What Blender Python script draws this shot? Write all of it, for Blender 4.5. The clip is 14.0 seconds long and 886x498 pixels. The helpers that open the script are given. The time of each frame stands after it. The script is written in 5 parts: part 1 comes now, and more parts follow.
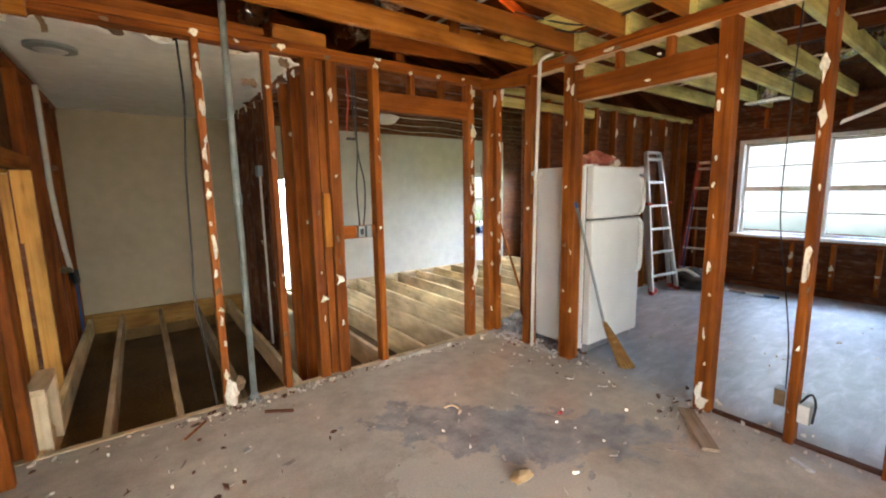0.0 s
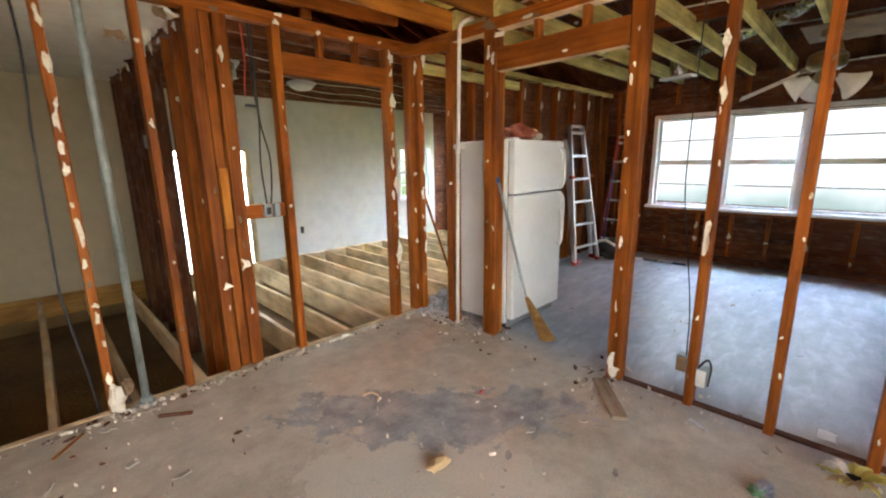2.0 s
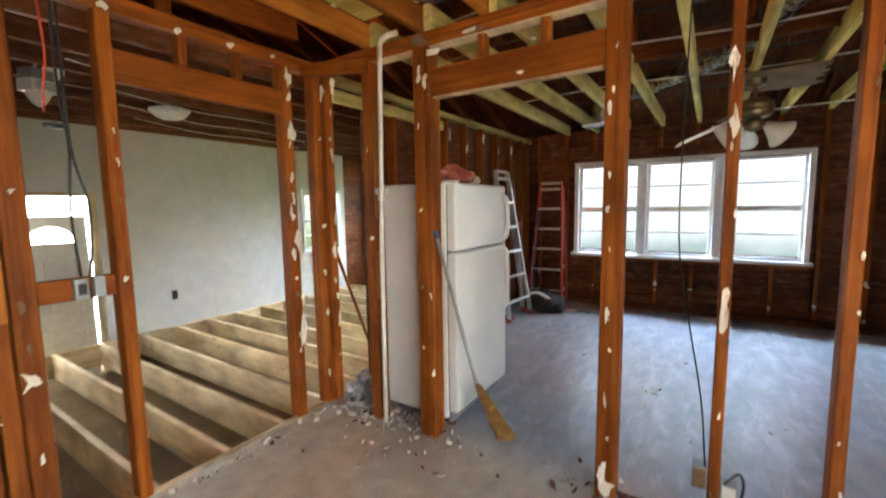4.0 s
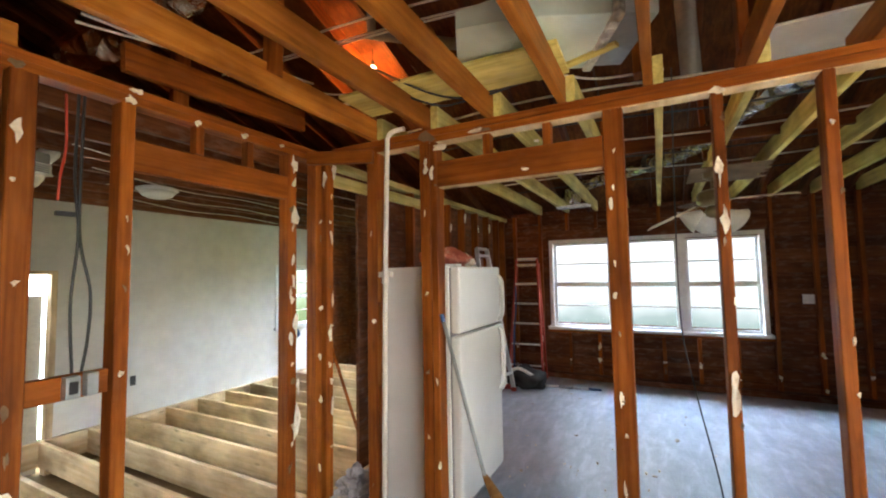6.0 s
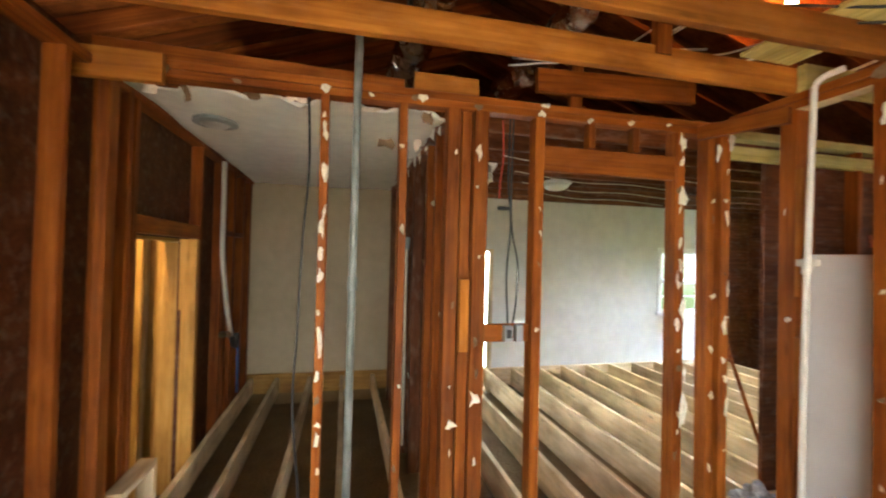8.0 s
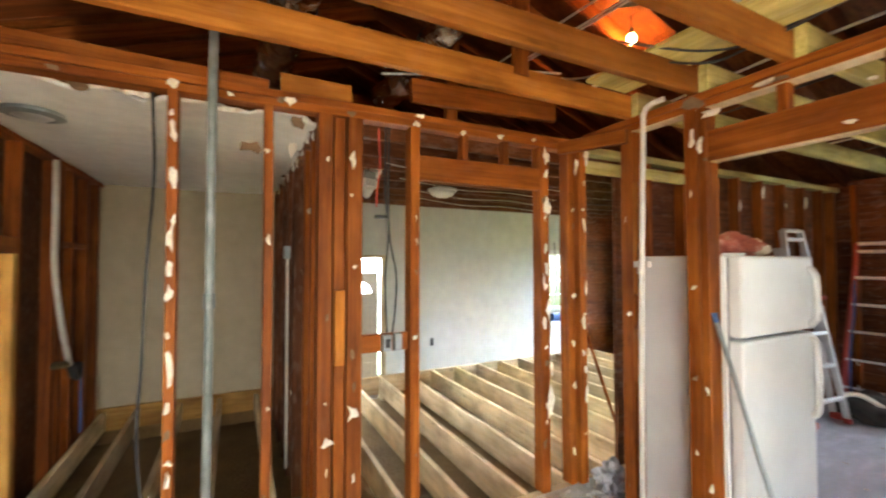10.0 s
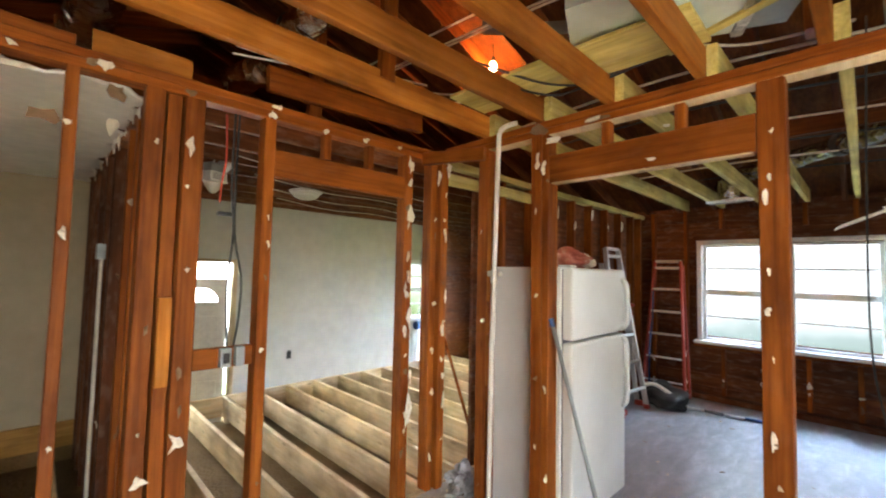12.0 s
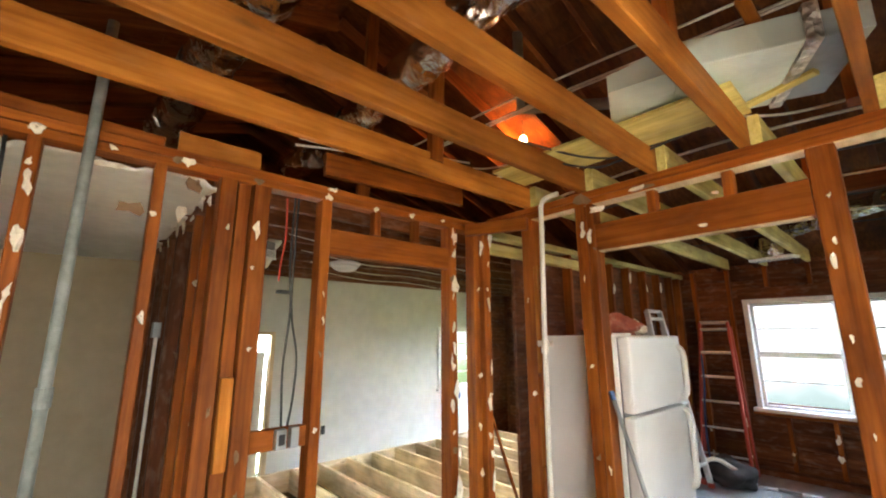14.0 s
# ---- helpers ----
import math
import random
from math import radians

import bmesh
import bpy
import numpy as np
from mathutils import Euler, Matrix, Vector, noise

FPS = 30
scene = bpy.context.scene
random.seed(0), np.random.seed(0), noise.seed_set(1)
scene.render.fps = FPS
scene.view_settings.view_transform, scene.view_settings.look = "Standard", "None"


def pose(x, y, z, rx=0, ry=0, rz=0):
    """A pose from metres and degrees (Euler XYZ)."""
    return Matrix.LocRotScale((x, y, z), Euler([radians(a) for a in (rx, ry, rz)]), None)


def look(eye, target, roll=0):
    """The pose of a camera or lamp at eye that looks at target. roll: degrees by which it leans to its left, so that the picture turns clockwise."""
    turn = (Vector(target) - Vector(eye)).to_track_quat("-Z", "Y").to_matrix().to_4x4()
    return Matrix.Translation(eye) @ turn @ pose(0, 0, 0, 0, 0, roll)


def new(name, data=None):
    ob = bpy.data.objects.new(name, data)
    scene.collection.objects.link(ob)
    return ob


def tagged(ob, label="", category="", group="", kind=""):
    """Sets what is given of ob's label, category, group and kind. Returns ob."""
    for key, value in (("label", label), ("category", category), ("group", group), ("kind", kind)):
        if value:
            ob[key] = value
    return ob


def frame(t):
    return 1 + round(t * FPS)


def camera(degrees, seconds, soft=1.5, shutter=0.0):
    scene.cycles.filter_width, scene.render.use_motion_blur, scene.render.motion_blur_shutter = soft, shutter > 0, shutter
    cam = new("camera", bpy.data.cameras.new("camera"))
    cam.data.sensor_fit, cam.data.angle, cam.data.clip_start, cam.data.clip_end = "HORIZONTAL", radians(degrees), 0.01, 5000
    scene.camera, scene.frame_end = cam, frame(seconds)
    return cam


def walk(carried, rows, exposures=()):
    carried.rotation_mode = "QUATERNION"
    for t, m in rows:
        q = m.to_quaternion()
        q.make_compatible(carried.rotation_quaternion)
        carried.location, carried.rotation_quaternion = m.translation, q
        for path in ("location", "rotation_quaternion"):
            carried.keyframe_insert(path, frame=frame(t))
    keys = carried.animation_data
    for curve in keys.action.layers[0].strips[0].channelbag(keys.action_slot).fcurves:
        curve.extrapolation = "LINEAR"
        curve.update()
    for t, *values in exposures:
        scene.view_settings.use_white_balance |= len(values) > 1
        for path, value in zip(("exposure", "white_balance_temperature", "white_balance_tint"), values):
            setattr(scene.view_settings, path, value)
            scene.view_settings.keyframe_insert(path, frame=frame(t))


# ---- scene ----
cam = camera(93.9, 14.0, soft=2.0, shutter=0.5)
PATH = [
    (0, (1.641, 2.102, 1.434), (2.806, 3.702, 1.15), -1.0),
    (0.5, (1.698, 2.132, 1.454), (2.903, 3.696, 1.138), -1.1),
    (1, (1.737, 2.135, 1.458), (2.993, 3.653, 1.111), -1.2),
    (1.5, (1.784, 2.128, 1.463), (3.094, 3.59, 1.08), -1.0),
    (2, (1.854, 2.133, 1.448), (3.226, 3.527, 1.03), -0.9),
    (2.5, (1.939, 2.283, 1.422), (3.361, 3.611, 0.958), -0.4),
    (3, (2.055, 2.524, 1.422), (3.585, 3.722, 0.948), -0.8),
    (3.5, (2.224, 2.675, 1.41), (3.836, 3.787, 1.004), -1.3),
    (4, (2.389, 2.765, 1.465), (4.059, 3.845, 1.254), -0.9),
    (4.2, (2.413, 2.799, 1.477), (4.107, 3.854, 1.341), -0.8),
    (5.2, (2.32, 2.88, 1.525), (4.09, 3.785, 1.625), -0.9),
    (6.3, (2.207, 2.985, 1.556), (3.968, 3.923, 1.692), -0.8),
    (6.5, (2.216, 2.985, 1.557), (3.941, 3.991, 1.671), -0.6),
    (7, (2.212, 2.984, 1.564), (3.684, 4.336, 1.617), 0.3),
    (7.5, (2.148, 2.955, 1.556), (3.065, 4.732, 1.595), 1.0),
    (7.7, (2.121, 2.934, 1.547), (2.808, 4.812, 1.58), 1.3),
    (8.6, (2.165, 2.89, 1.57), (2.50, 4.87, 1.60), 1.1),
    (9.8, (2.246, 2.877, 1.592), (3.03, 4.717, 1.627), 0.2),
    (10, (2.272, 2.88, 1.58), (3.169, 4.667, 1.637), -0.1),
    (10.5, (2.307, 2.866, 1.572), (3.397, 4.541, 1.662), -0.4),
    (11, (2.33, 2.878, 1.565), (3.525, 4.474, 1.723), 0.3),
    (11.5, (2.357, 2.882, 1.569), (3.654, 4.401, 1.675), 1.4),
    (12, (2.352, 2.896, 1.567), (3.749, 4.322, 1.674), 1.2),
    (12.5, (2.321, 2.938, 1.566), (3.802, 4.278, 1.67), 0.8),
    (13, (2.255, 2.976, 1.575), (3.643, 4.402, 1.772), 0.7),
    (13.5, (2.227, 2.976, 1.593), (3.552, 4.438, 1.922), 0.2),
    (14, (2.215, 2.98, 1.609), (3.507, 4.451, 2.018), -0.2),
]
walk(cam, [(t, look(eye, target, roll)) for t, eye, target, roll in PATH],
     exposures=[(0, 3.0), (3, 2.82), (4.2, 2.78), (6.5, 2.9), (7.5, 3.03), (10, 3.33), (12, 3.02), (14, 3.18)])

# ---- light: daylight through the openings, one bare bulb in the attic ----
world = bpy.data.worlds.new("sky")
scene.world = world
world.use_nodes = True
wn = world.node_tree.nodes
sky = wn.new("ShaderNodeTexSky")
sky.sky_type, sky.sun_disc = "NISHITA", False
sky.sun_elevation, sky.sun_rotation = radians(43), radians(180)
world.node_tree.links.new(sky.outputs[0], wn["Background"].inputs[0])
wn["Background"].inputs[1].default_value = 0.12

GLOW_EAST, GLOW_NORTH, FILL_SOUTH, BULB_WATTS, CLOSET_WATTS = 1.75, 3.8, 2.8, 7.0, 12.0

sun = bpy.data.lights.new("sun", "SUN")
sun.energy, sun.angle, sun.color = 5.0, radians(0.6), (1.0, 0.95, 0.86)
new("sun", sun).matrix_basis = look((1.4, -5.0, 4.67), (1.7, 0.0, 0.0))
bulb_lamp = bpy.data.lights.new("bulb_light", "POINT")
bulb_lamp.energy, bulb_lamp.color, bulb_lamp.shadow_soft_size = BULB_WATTS, (1.0, 0.30, 0.05), 0.03
BULB = Vector((5.34, 5.32, 3.52))
new("bulb_light", bulb_lamp).location = BULB


# ---- materials ----
def material(name):
    m = bpy.data.materials.new(name)
    m.use_nodes = True
    nt = m.node_tree
    bsdf = nt.nodes["Principled BSDF"]

    def add(kind, **kw):
        n = nt.nodes.new(kind)
        for k, v in kw.items():
            if k in n.inputs:
                n.inputs[k].default_value = v
        return n
    return m, nt, bsdf, add


def ramp(nt, src, stops):
    r = nt.nodes.new("ShaderNodeValToRGB")
    while len(r.color_ramp.elements) < len(stops):
        r.color_ramp.elements.new(0.5)
    for e, (p, c) in zip(r.color_ramp.elements, stops):
        e.position, e.color = p, (*c, 1.0)
    nt.links.new(src, r.inputs[0])
    return r.outputs[0]


def blend(nt, fac, a, b, mode="MIX"):
    n = nt.nodes.new("ShaderNodeMix")
    n.data_type, n.blend_type = "RGBA", mode
    for sock, v in ((n.inputs[0], fac), (n.inputs[6], a), (n.inputs[7], b)):
        if isinstance(v, (int, float)):
            sock.default_value = v
        elif isinstance(v, tuple):
            sock.default_value = (*v, 1.0)
        else:
            nt.links.new(v, sock)
    return n.outputs[2]


def offset_coords(nt, scale=(1, 1, 1)):
    """Object coordinates, shifted by each object's own random number."""
    tc, oi = nt.nodes.new("ShaderNodeTexCoord"), nt.nodes.new("ShaderNodeObjectInfo")
    mul = nt.nodes.new("ShaderNodeMath")
    mul.operation = "MULTIPLY"
    mul.inputs[1].default_value = 37.0
    nt.links.new(oi.outputs["Random"], mul.inputs[0])
    mp = nt.nodes.new("ShaderNodeMapping")
    mp.inputs["Scale"].default_value = scale
    nt.links.new(tc.outputs["Object"], mp.inputs[0])
    nt.links.new(mul.outputs[0], mp.inputs[1])
    return mp.outputs[0], oi.outputs["Random"]


def bump(nt, bsdf, height, strength=0.3, distance=0.01):
    b = nt.nodes.new("ShaderNodeBump")
    b.inputs["Strength"].default_value, b.inputs["Distance"].default_value = strength, distance
    nt.links.new(height, b.inputs["Height"])
    nt.links.new(b.outputs[0], bsdf.inputs["Normal"])


def wood(name, dark, mid, light, rough=0.6, knots=0.5, dust=0.0):
    """Lumber whose grain runs along the piece's own x axis."""
    m, nt, bsdf, add = material(name)
    co, rnd = offset_coords(nt, (0.9, 20, 20))
    grain = add("ShaderNodeTexNoise", Scale=1.6, Detail=7.0, Roughness=0.62, Distortion=0.35)
    nt.links.new(co, grain.inputs[0])
    col = ramp(nt, grain.outputs[0], [(0.28, dark), (0.5, mid), (0.74, light)])
    co2, _ = offset_coords(nt, (1.0, 2.2, 2.2))
    patch = add("ShaderNodeTexNoise", Scale=2.3, Detail=4.0, Roughness=0.55)
    nt.links.new(co2, patch.inputs[0])
    shade = ramp(nt, patch.outputs[0], [(0.3, (0.42, 0.36, 0.32)), (0.6, (1.0, 1.0, 1.0)), (0.78, (1.2, 1.16, 1.1))])
    col = blend(nt, 0.8, col, shade, "MULTIPLY")
    co3, _ = offset_coords(nt, (2.6, 9.0, 9.0))
    vor = add("ShaderNodeTexVoronoi", Scale=1.0)
    nt.links.new(co3, vor.inputs[0])
    k = ramp(nt, vor.outputs["Distance"], [(0.05, (1, 1, 1)), (0.14, (0, 0, 0))])
    kf = nt.nodes.new("ShaderNodeMath")
    kf.operation = "MULTIPLY"
    kf.inputs[1].default_value = knots
    nt.links.new(k, kf.inputs[0])
    col = blend(nt, kf.outputs[0], col, tuple(c * 0.45 for c in dark))
    tone = ramp(nt, rnd, [(0.0, (0.72, 0.68, 0.66)), (0.5, (1.0, 0.97, 0.95)), (1.0, (1.18, 1.14, 1.05))])
    col = blend(nt, 1.0, col, tone, "MULTIPLY")
    if dust:
        dn = add("ShaderNodeTexNoise", Scale=9.0, Detail=5.0)
        nt.links.new(co2, dn.inputs[0])
        df = ramp(nt, dn.outputs[0], [(0.52, (0, 0, 0)), (0.8, (dust, dust, dust))])
        col = blend(nt, df, col, (0.5, 0.44, 0.36))
    nt.links.new(col, bsdf.inputs["Base Color"])
    bsdf.inputs["Roughness"].default_value, bsdf.inputs["Specular IOR Level"].default_value = rough, 0.18
    bump(nt, bsdf, grain.outputs[0], 0.35, 0.004)
    return m


def mottled(name, stops, scale=3.0, fine=40.0, rough=0.7, relief=0.2, depth=0.004, metal=0.0):
    """A surface with stains at one scale and grain at another."""
    m, nt, bsdf, add = material(name)
    co, rnd = offset_coords(nt)
    big = add("ShaderNodeTexNoise", Scale=scale, Detail=6.0, Roughness=0.6)
    small = add("ShaderNodeTexNoise", Scale=fine, Detail=4.0)
    for n in (big, small):
        nt.links.new(co, n.inputs[0])
    col = ramp(nt, big.outputs[0], stops)
    sh = ramp(nt, small.outputs[0], [(0.3, (0.93, 0.93, 0.93)), (0.7, (1.04, 1.04, 1.04))])
    col = blend(nt, 1.0, col, sh, "MULTIPLY")
    nt.links.new(col, bsdf.inputs["Base Color"])
    bsdf.inputs["Roughness"].default_value, bsdf.inputs["Metallic"].default_value = rough, metal
    bump(nt, bsdf, small.outputs[0], relief, depth)
    return m


def math_node(nt, op, a, b=None, c=None):
    """One arithmetic node; each input a number or a socket."""
    n = nt.nodes.new("ShaderNodeMath")
    n.operation = op
    for sock, v in zip(n.inputs, (a, b, c)):
        if isinstance(v, (int, float)):
            sock.default_value = v
        elif v is not None:
            nt.links.new(v, sock)
    return n.outputs[0]


def concrete():
    """Dusty slab with a ragged patch of old grey adhesive beside peeled pale skim; smoother beyond the partition, where
    sky tint and window sheen are put into the colour.
    """
    m, nt, bsdf, add = material("concrete")
    co = nt.nodes.new("ShaderNodeTexCoord").outputs["Object"]
    big = add("ShaderNodeTexNoise", Scale=1.1, Detail=8.0, Roughness=0.62, Distortion=0.4)
    mid = add("ShaderNodeTexNoise", Scale=7.0, Detail=6.0, Roughness=0.65)
    rag = add("ShaderNodeTexNoise", Scale=4.2, Detail=7.0, Roughness=0.68, Distortion=0.6)
    fine = add("ShaderNodeTexNoise", Scale=90.0, Detail=3.0)
    for n in (big, mid, rag, fine):
        nt.links.new(co, n.inputs[0])
    col = ramp(nt, big.outputs[0], [(0.3, (0.48, 0.405, 0.295)), (0.5, (0.62, 0.54, 0.41)), (0.7, (0.74, 0.665, 0.53))])
    sh = ramp(nt, mid.outputs[0], [(0.3, (0.78, 0.76, 0.74)), (0.65, (1.05, 1.05, 1.05))])
    col = blend(nt, 1.0, col, sh, "MULTIPLY")

    def patch(cx, cy, length, width, wild):
        """Distance from the middle of a patch that lies askew on the slab, made ragged by noise: under 1 is inside."""
        mp = nt.nodes.new("ShaderNodeMapping")
        mp.vector_type = "TEXTURE"
        mp.inputs["Location"].default_value = (cx, cy, 0)
        mp.inputs["Rotation"].default_value = (0, 0, radians(-45))
        mp.inputs["Scale"].default_value = (length, width, 1000.0)
        nt.links.new(co, mp.inputs[0])
        ln = nt.nodes.new("ShaderNodeVectorMath")
        ln.operation = "LENGTH"
        nt.links.new(mp.outputs[0], ln.inputs[0])
        off = math_node(nt, "SUBTRACT", rag.outputs[0], 0.5)
        return math_node(nt, "MULTIPLY_ADD", off, wild, ln.outputs["Value"])
    skim = ramp(nt, patch(2.98, 3.43, 0.62, 0.36, 2.2), [(0.93, (0.75, 0.75, 0.75)), (0.97, (0, 0, 0))])
    col = blend(nt, skim, col, (0.68, 0.615, 0.49))
    glue = ramp(nt, patch(3.32, 3.74, 0.86, 0.28, 2.8), [(0.82, (0.9, 0.9, 0.9)), (0.98, (0.55, 0.55, 0.55)), (1.02, (0, 0, 0))])
    grey = ramp(nt, mid.outputs[0], [(0.35, (0.25, 0.24, 0.23)), (0.5, (0.37, 0.355, 0.335)), (0.65, (0.50, 0.475, 0.43))])
    col = blend(nt, glue, col, grey)
    # hairline cracks in the skim
    crack = add("ShaderNodeTexVoronoi", Scale=2.3)
    crack.feature = "DISTANCE_TO_EDGE"
    wv = nt.nodes.new("ShaderNodeVectorMath")
    wv.operation = "MULTIPLY_ADD"
    nt.links.new(mid.outputs["Color"], wv.inputs[0])
    wv.inputs[1].default_value = (0.35, 0.35, 0.0)
    nt.links.new(co, wv.inputs[2])
    nt.links.new(wv.outputs[0], crack.inputs[0])
    line = ramp(nt, crack.outputs["Distance"], [(0.0, (0.5, 0.5, 0.5)), (0.006, (0, 0, 0))])
    broken = ramp(nt, rag.outputs[0], [(0.5, (0, 0, 0)), (0.6, (1, 1, 1))])
    col = blend(nt, math_node(nt, "MULTIPLY", line, broken), col, (0.30, 0.27, 0.22))
    # bare slab in the far room, its blue sky tint put into the colour
    sx = nt.nodes.new("ShaderNodeSeparateXYZ")
    nt.links.new(co, sx.inputs[0])
    far = nt.nodes.new("ShaderNodeMapRange")
    far.inputs[1].default_value, far.inputs[2].default_value = 4.55, 4.95
    nt.links.new(math_node(nt, "MULTIPLY_ADD", big.outputs[0], 0.5, sx.outputs[0]), far.inputs[0])
    sky_tinted = ramp(nt, mid.outputs[0], [(0.3, (0.355, 0.39, 0.435)), (0.5, (0.40, 0.44, 0.49)), (0.72, (0.45, 0.49, 0.54))])
    tile = nt.nodes.new("ShaderNodeTexBrick")
    tile.offset, tile.squash = 0.0, 1.0
    for k, v in (("Scale", 1.0), ("Mortar Size", 0.004), ("Mortar Smooth", 0.6), ("Brick Width", 0.305), ("Row Height", 0.305)):
        tile.inputs[k].default_value = v
    tile.inputs["Color1"].default_value, tile.inputs["Color2"].default_value, tile.inputs["Mortar"].default_value = (1, 1, 1, 1), (0.95, 0.95, 0.95, 1), (0.86, 0.85, 0.84, 1)
    nt.links.new(co, tile.inputs[0])
    sky_tinted = blend(nt, 0.5, sky_tinted, tile.outputs[0], "MULTIPLY")
    # long pale streaks imitate window sheen on the smooth slab, in colour and roughness
    stretch = nt.nodes.new("ShaderNodeMapping")
    stretch.inputs["Rotation"].default_value = (0, 0, radians(28))
    stretch.inputs["Scale"].default_value = (2.0, 6.0, 1.0)
    nt.links.new(co, stretch.inputs[0])
    sheen_streaks = add("ShaderNodeTexNoise", Scale=1.6, Detail=6.0, Roughness=0.65, Distortion=0.5)
    nt.links.new(stretch.outputs[0], sheen_streaks.inputs[0])
    sky_tinted = blend(nt, 1.0, sky_tinted, ramp(nt, sheen_streaks.outputs[0], [(0.35, (0.86, 0.87, 0.88)), (0.52, (1.0, 1.0, 1.0)), (0.64, (1.22, 1.21, 1.19))]), "MULTIPLY")
    col = blend(nt, far.outputs[0], col, sky_tinted)
    col = blend(nt, 1.0, col, ramp(nt, fine.outputs[0], [(0.3, (0.9, 0.9, 0.9)), (0.7, (1.06, 1.06, 1.06))]), "MULTIPLY")
    nt.links.new(col, bsdf.inputs["Base Color"])
    rr = nt.nodes.new("ShaderNodeMapRange")
    rr.inputs[1].default_value, rr.inputs[2].default_value = 0.35, 0.65
    rr.inputs[3].default_value, rr.inputs[4].default_value = 0.42, 0.31
    nt.links.new(sheen_streaks.outputs[0], rr.inputs[0])
    ro = nt.nodes.new("ShaderNodeMix")
    ro.inputs[2].default_value = 0.8
    nt.links.new(far.outputs[0], ro.inputs[0])
    nt.links.new(rr.outputs[0], ro.inputs[3])
    nt.links.new(ro.outputs[0], bsdf.inputs["Roughness"])
    bump(nt, bsdf, mid.outputs[0], 0.12, 0.005)
    relief = nt.nodes["Bump"]
    nt.links.new(math_node(nt, "MULTIPLY_ADD", far.outputs[0], -0.14, 0.14), relief.inputs["Strength"])
    return m


def plain(name, color, rough=0.5, metal=0.0, wear=0.12, scale=14.0):
    c = Vector(color)
    return mottled(name, [(0.3, tuple(c * (1 - wear))), (0.6, tuple(c)), (0.8, tuple(c * (1 + wear * 0.4)))], scale, 30.0, rough, 0.02, 0.001, metal)


def glowing(name, stops, strength, scale=1.0, vertical=None):
    """Plain daylight backdrop outside an opening."""
    m, nt, bsdf, add = material(name)
    em = add("ShaderNodeEmission", Strength=strength)
    tc = nt.nodes.new("ShaderNodeTexCoord")
    nz = add("ShaderNodeTexNoise", Scale=scale, Detail=3.0)
    nt.links.new(tc.outputs["Object"], nz.inputs[0])
    sx = nt.nodes.new("ShaderNodeSeparateXYZ")
    nt.links.new(tc.outputs["Object"], sx.inputs[0])
    ma = nt.nodes.new("ShaderNodeMath")
    ma.operation = "MULTIPLY_ADD"
    nt.links.new(nz.outputs[0], ma.inputs[0])
    ma.inputs[1].default_value = 0.9
    nt.links.new(sx.outputs[2], ma.inputs[2])
    mr = nt.nodes.new("ShaderNodeMapRange")
    mr.inputs[1].default_value, mr.inputs[2].default_value = vertical or (0.0, 2.4)
    nt.links.new(ma.outputs[0], mr.inputs[0])
    nt.links.new(ramp(nt, mr.outputs[0], stops), em.inputs[0])
    nt.links.new(em.outputs[0], nt.nodes["Material Output"].inputs[0])
    return m


OLD = wood("old_lumber", (0.165, 0.041, 0.004), (0.285, 0.078, 0.0075), (0.40, 0.132, 0.015), 0.6, 0.4, 0.03)
PALE_OLD = wood("joist_lumber", (0.26, 0.084, 0.009), (0.385, 0.138, 0.017), (0.49, 0.20, 0.032), 0.6, 0.5, 0.04)
GREEN = wood("far_joist_lumber", (0.45, 0.38, 0.11), (0.65, 0.585, 0.20), (0.77, 0.71, 0.30), 0.65, 0.4, 0.2)
NEWWOOD = wood("new_lumber", (0.66, 0.49, 0.26), (0.75, 0.60, 0.37), (0.82, 0.69, 0.46), 0.6, 0.7, 0.0)
AMBER = wood("amber_lumber", (0.38, 0.19, 0.04), (0.52, 0.29, 0.07), (0.62, 0.38, 0.12), 0.55, 0.4, 0.0)
WEATHERED = wood("weathered_plank", (0.24, 0.17, 0.10), (0.36, 0.27, 0.17), (0.46, 0.36, 0.25), 0.8, 0.4, 0.4)
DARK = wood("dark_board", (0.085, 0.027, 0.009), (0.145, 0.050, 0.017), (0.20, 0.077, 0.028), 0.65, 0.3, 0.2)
# roof boards and rafters: the attic's gloom is put into these dark browns
ROOFDECK_DIM = wood("roof_board_dim", (0.06, 0.020, 0.005), (0.11, 0.038, 0.009), (0.17, 0.066, 0.018), 0.75, 0.5, 0.0)
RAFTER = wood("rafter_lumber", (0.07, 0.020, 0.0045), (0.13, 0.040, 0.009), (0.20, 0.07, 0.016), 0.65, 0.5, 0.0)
CONCRETE = concrete()
DIRT = mottled("dirt", [(0.3, (0.13, 0.076, 0.024)), (0.7, (0.22, 0.135, 0.05))], 2.0, 30.0, 0.95, 0.8, 0.03)
DRYWALL = mottled("drywall", [(0.25, (0.55, 0.53, 0.47)), (0.7, (0.62, 0.60, 0.54))], 0.8, 7.0, 0.9, 0.03, 0.002)
# left room's drywall: its warm, weaker light is put into this darker beige
BEIGE_DIM = mottled("beige_drywall_dim", [(0.25, (0.42, 0.335, 0.205)), (0.7, (0.50, 0.41, 0.27))], 0.8, 7.0, 0.9, 0.03, 0.002)
CEILWHITE = mottled("ceiling_drywall", [(0.25, (0.82, 0.79, 0.72)), (0.65, (0.89, 0.87, 0.81))], 1.7, 9.0, 0.9, 0.05, 0.003)
PAPER = mottled("torn_paper", [(0.3, (0.58, 0.46, 0.31)), (0.5, (0.80, 0.72, 0.58))], 30.0, 90.0, 0.9, 0.3, 0.003)
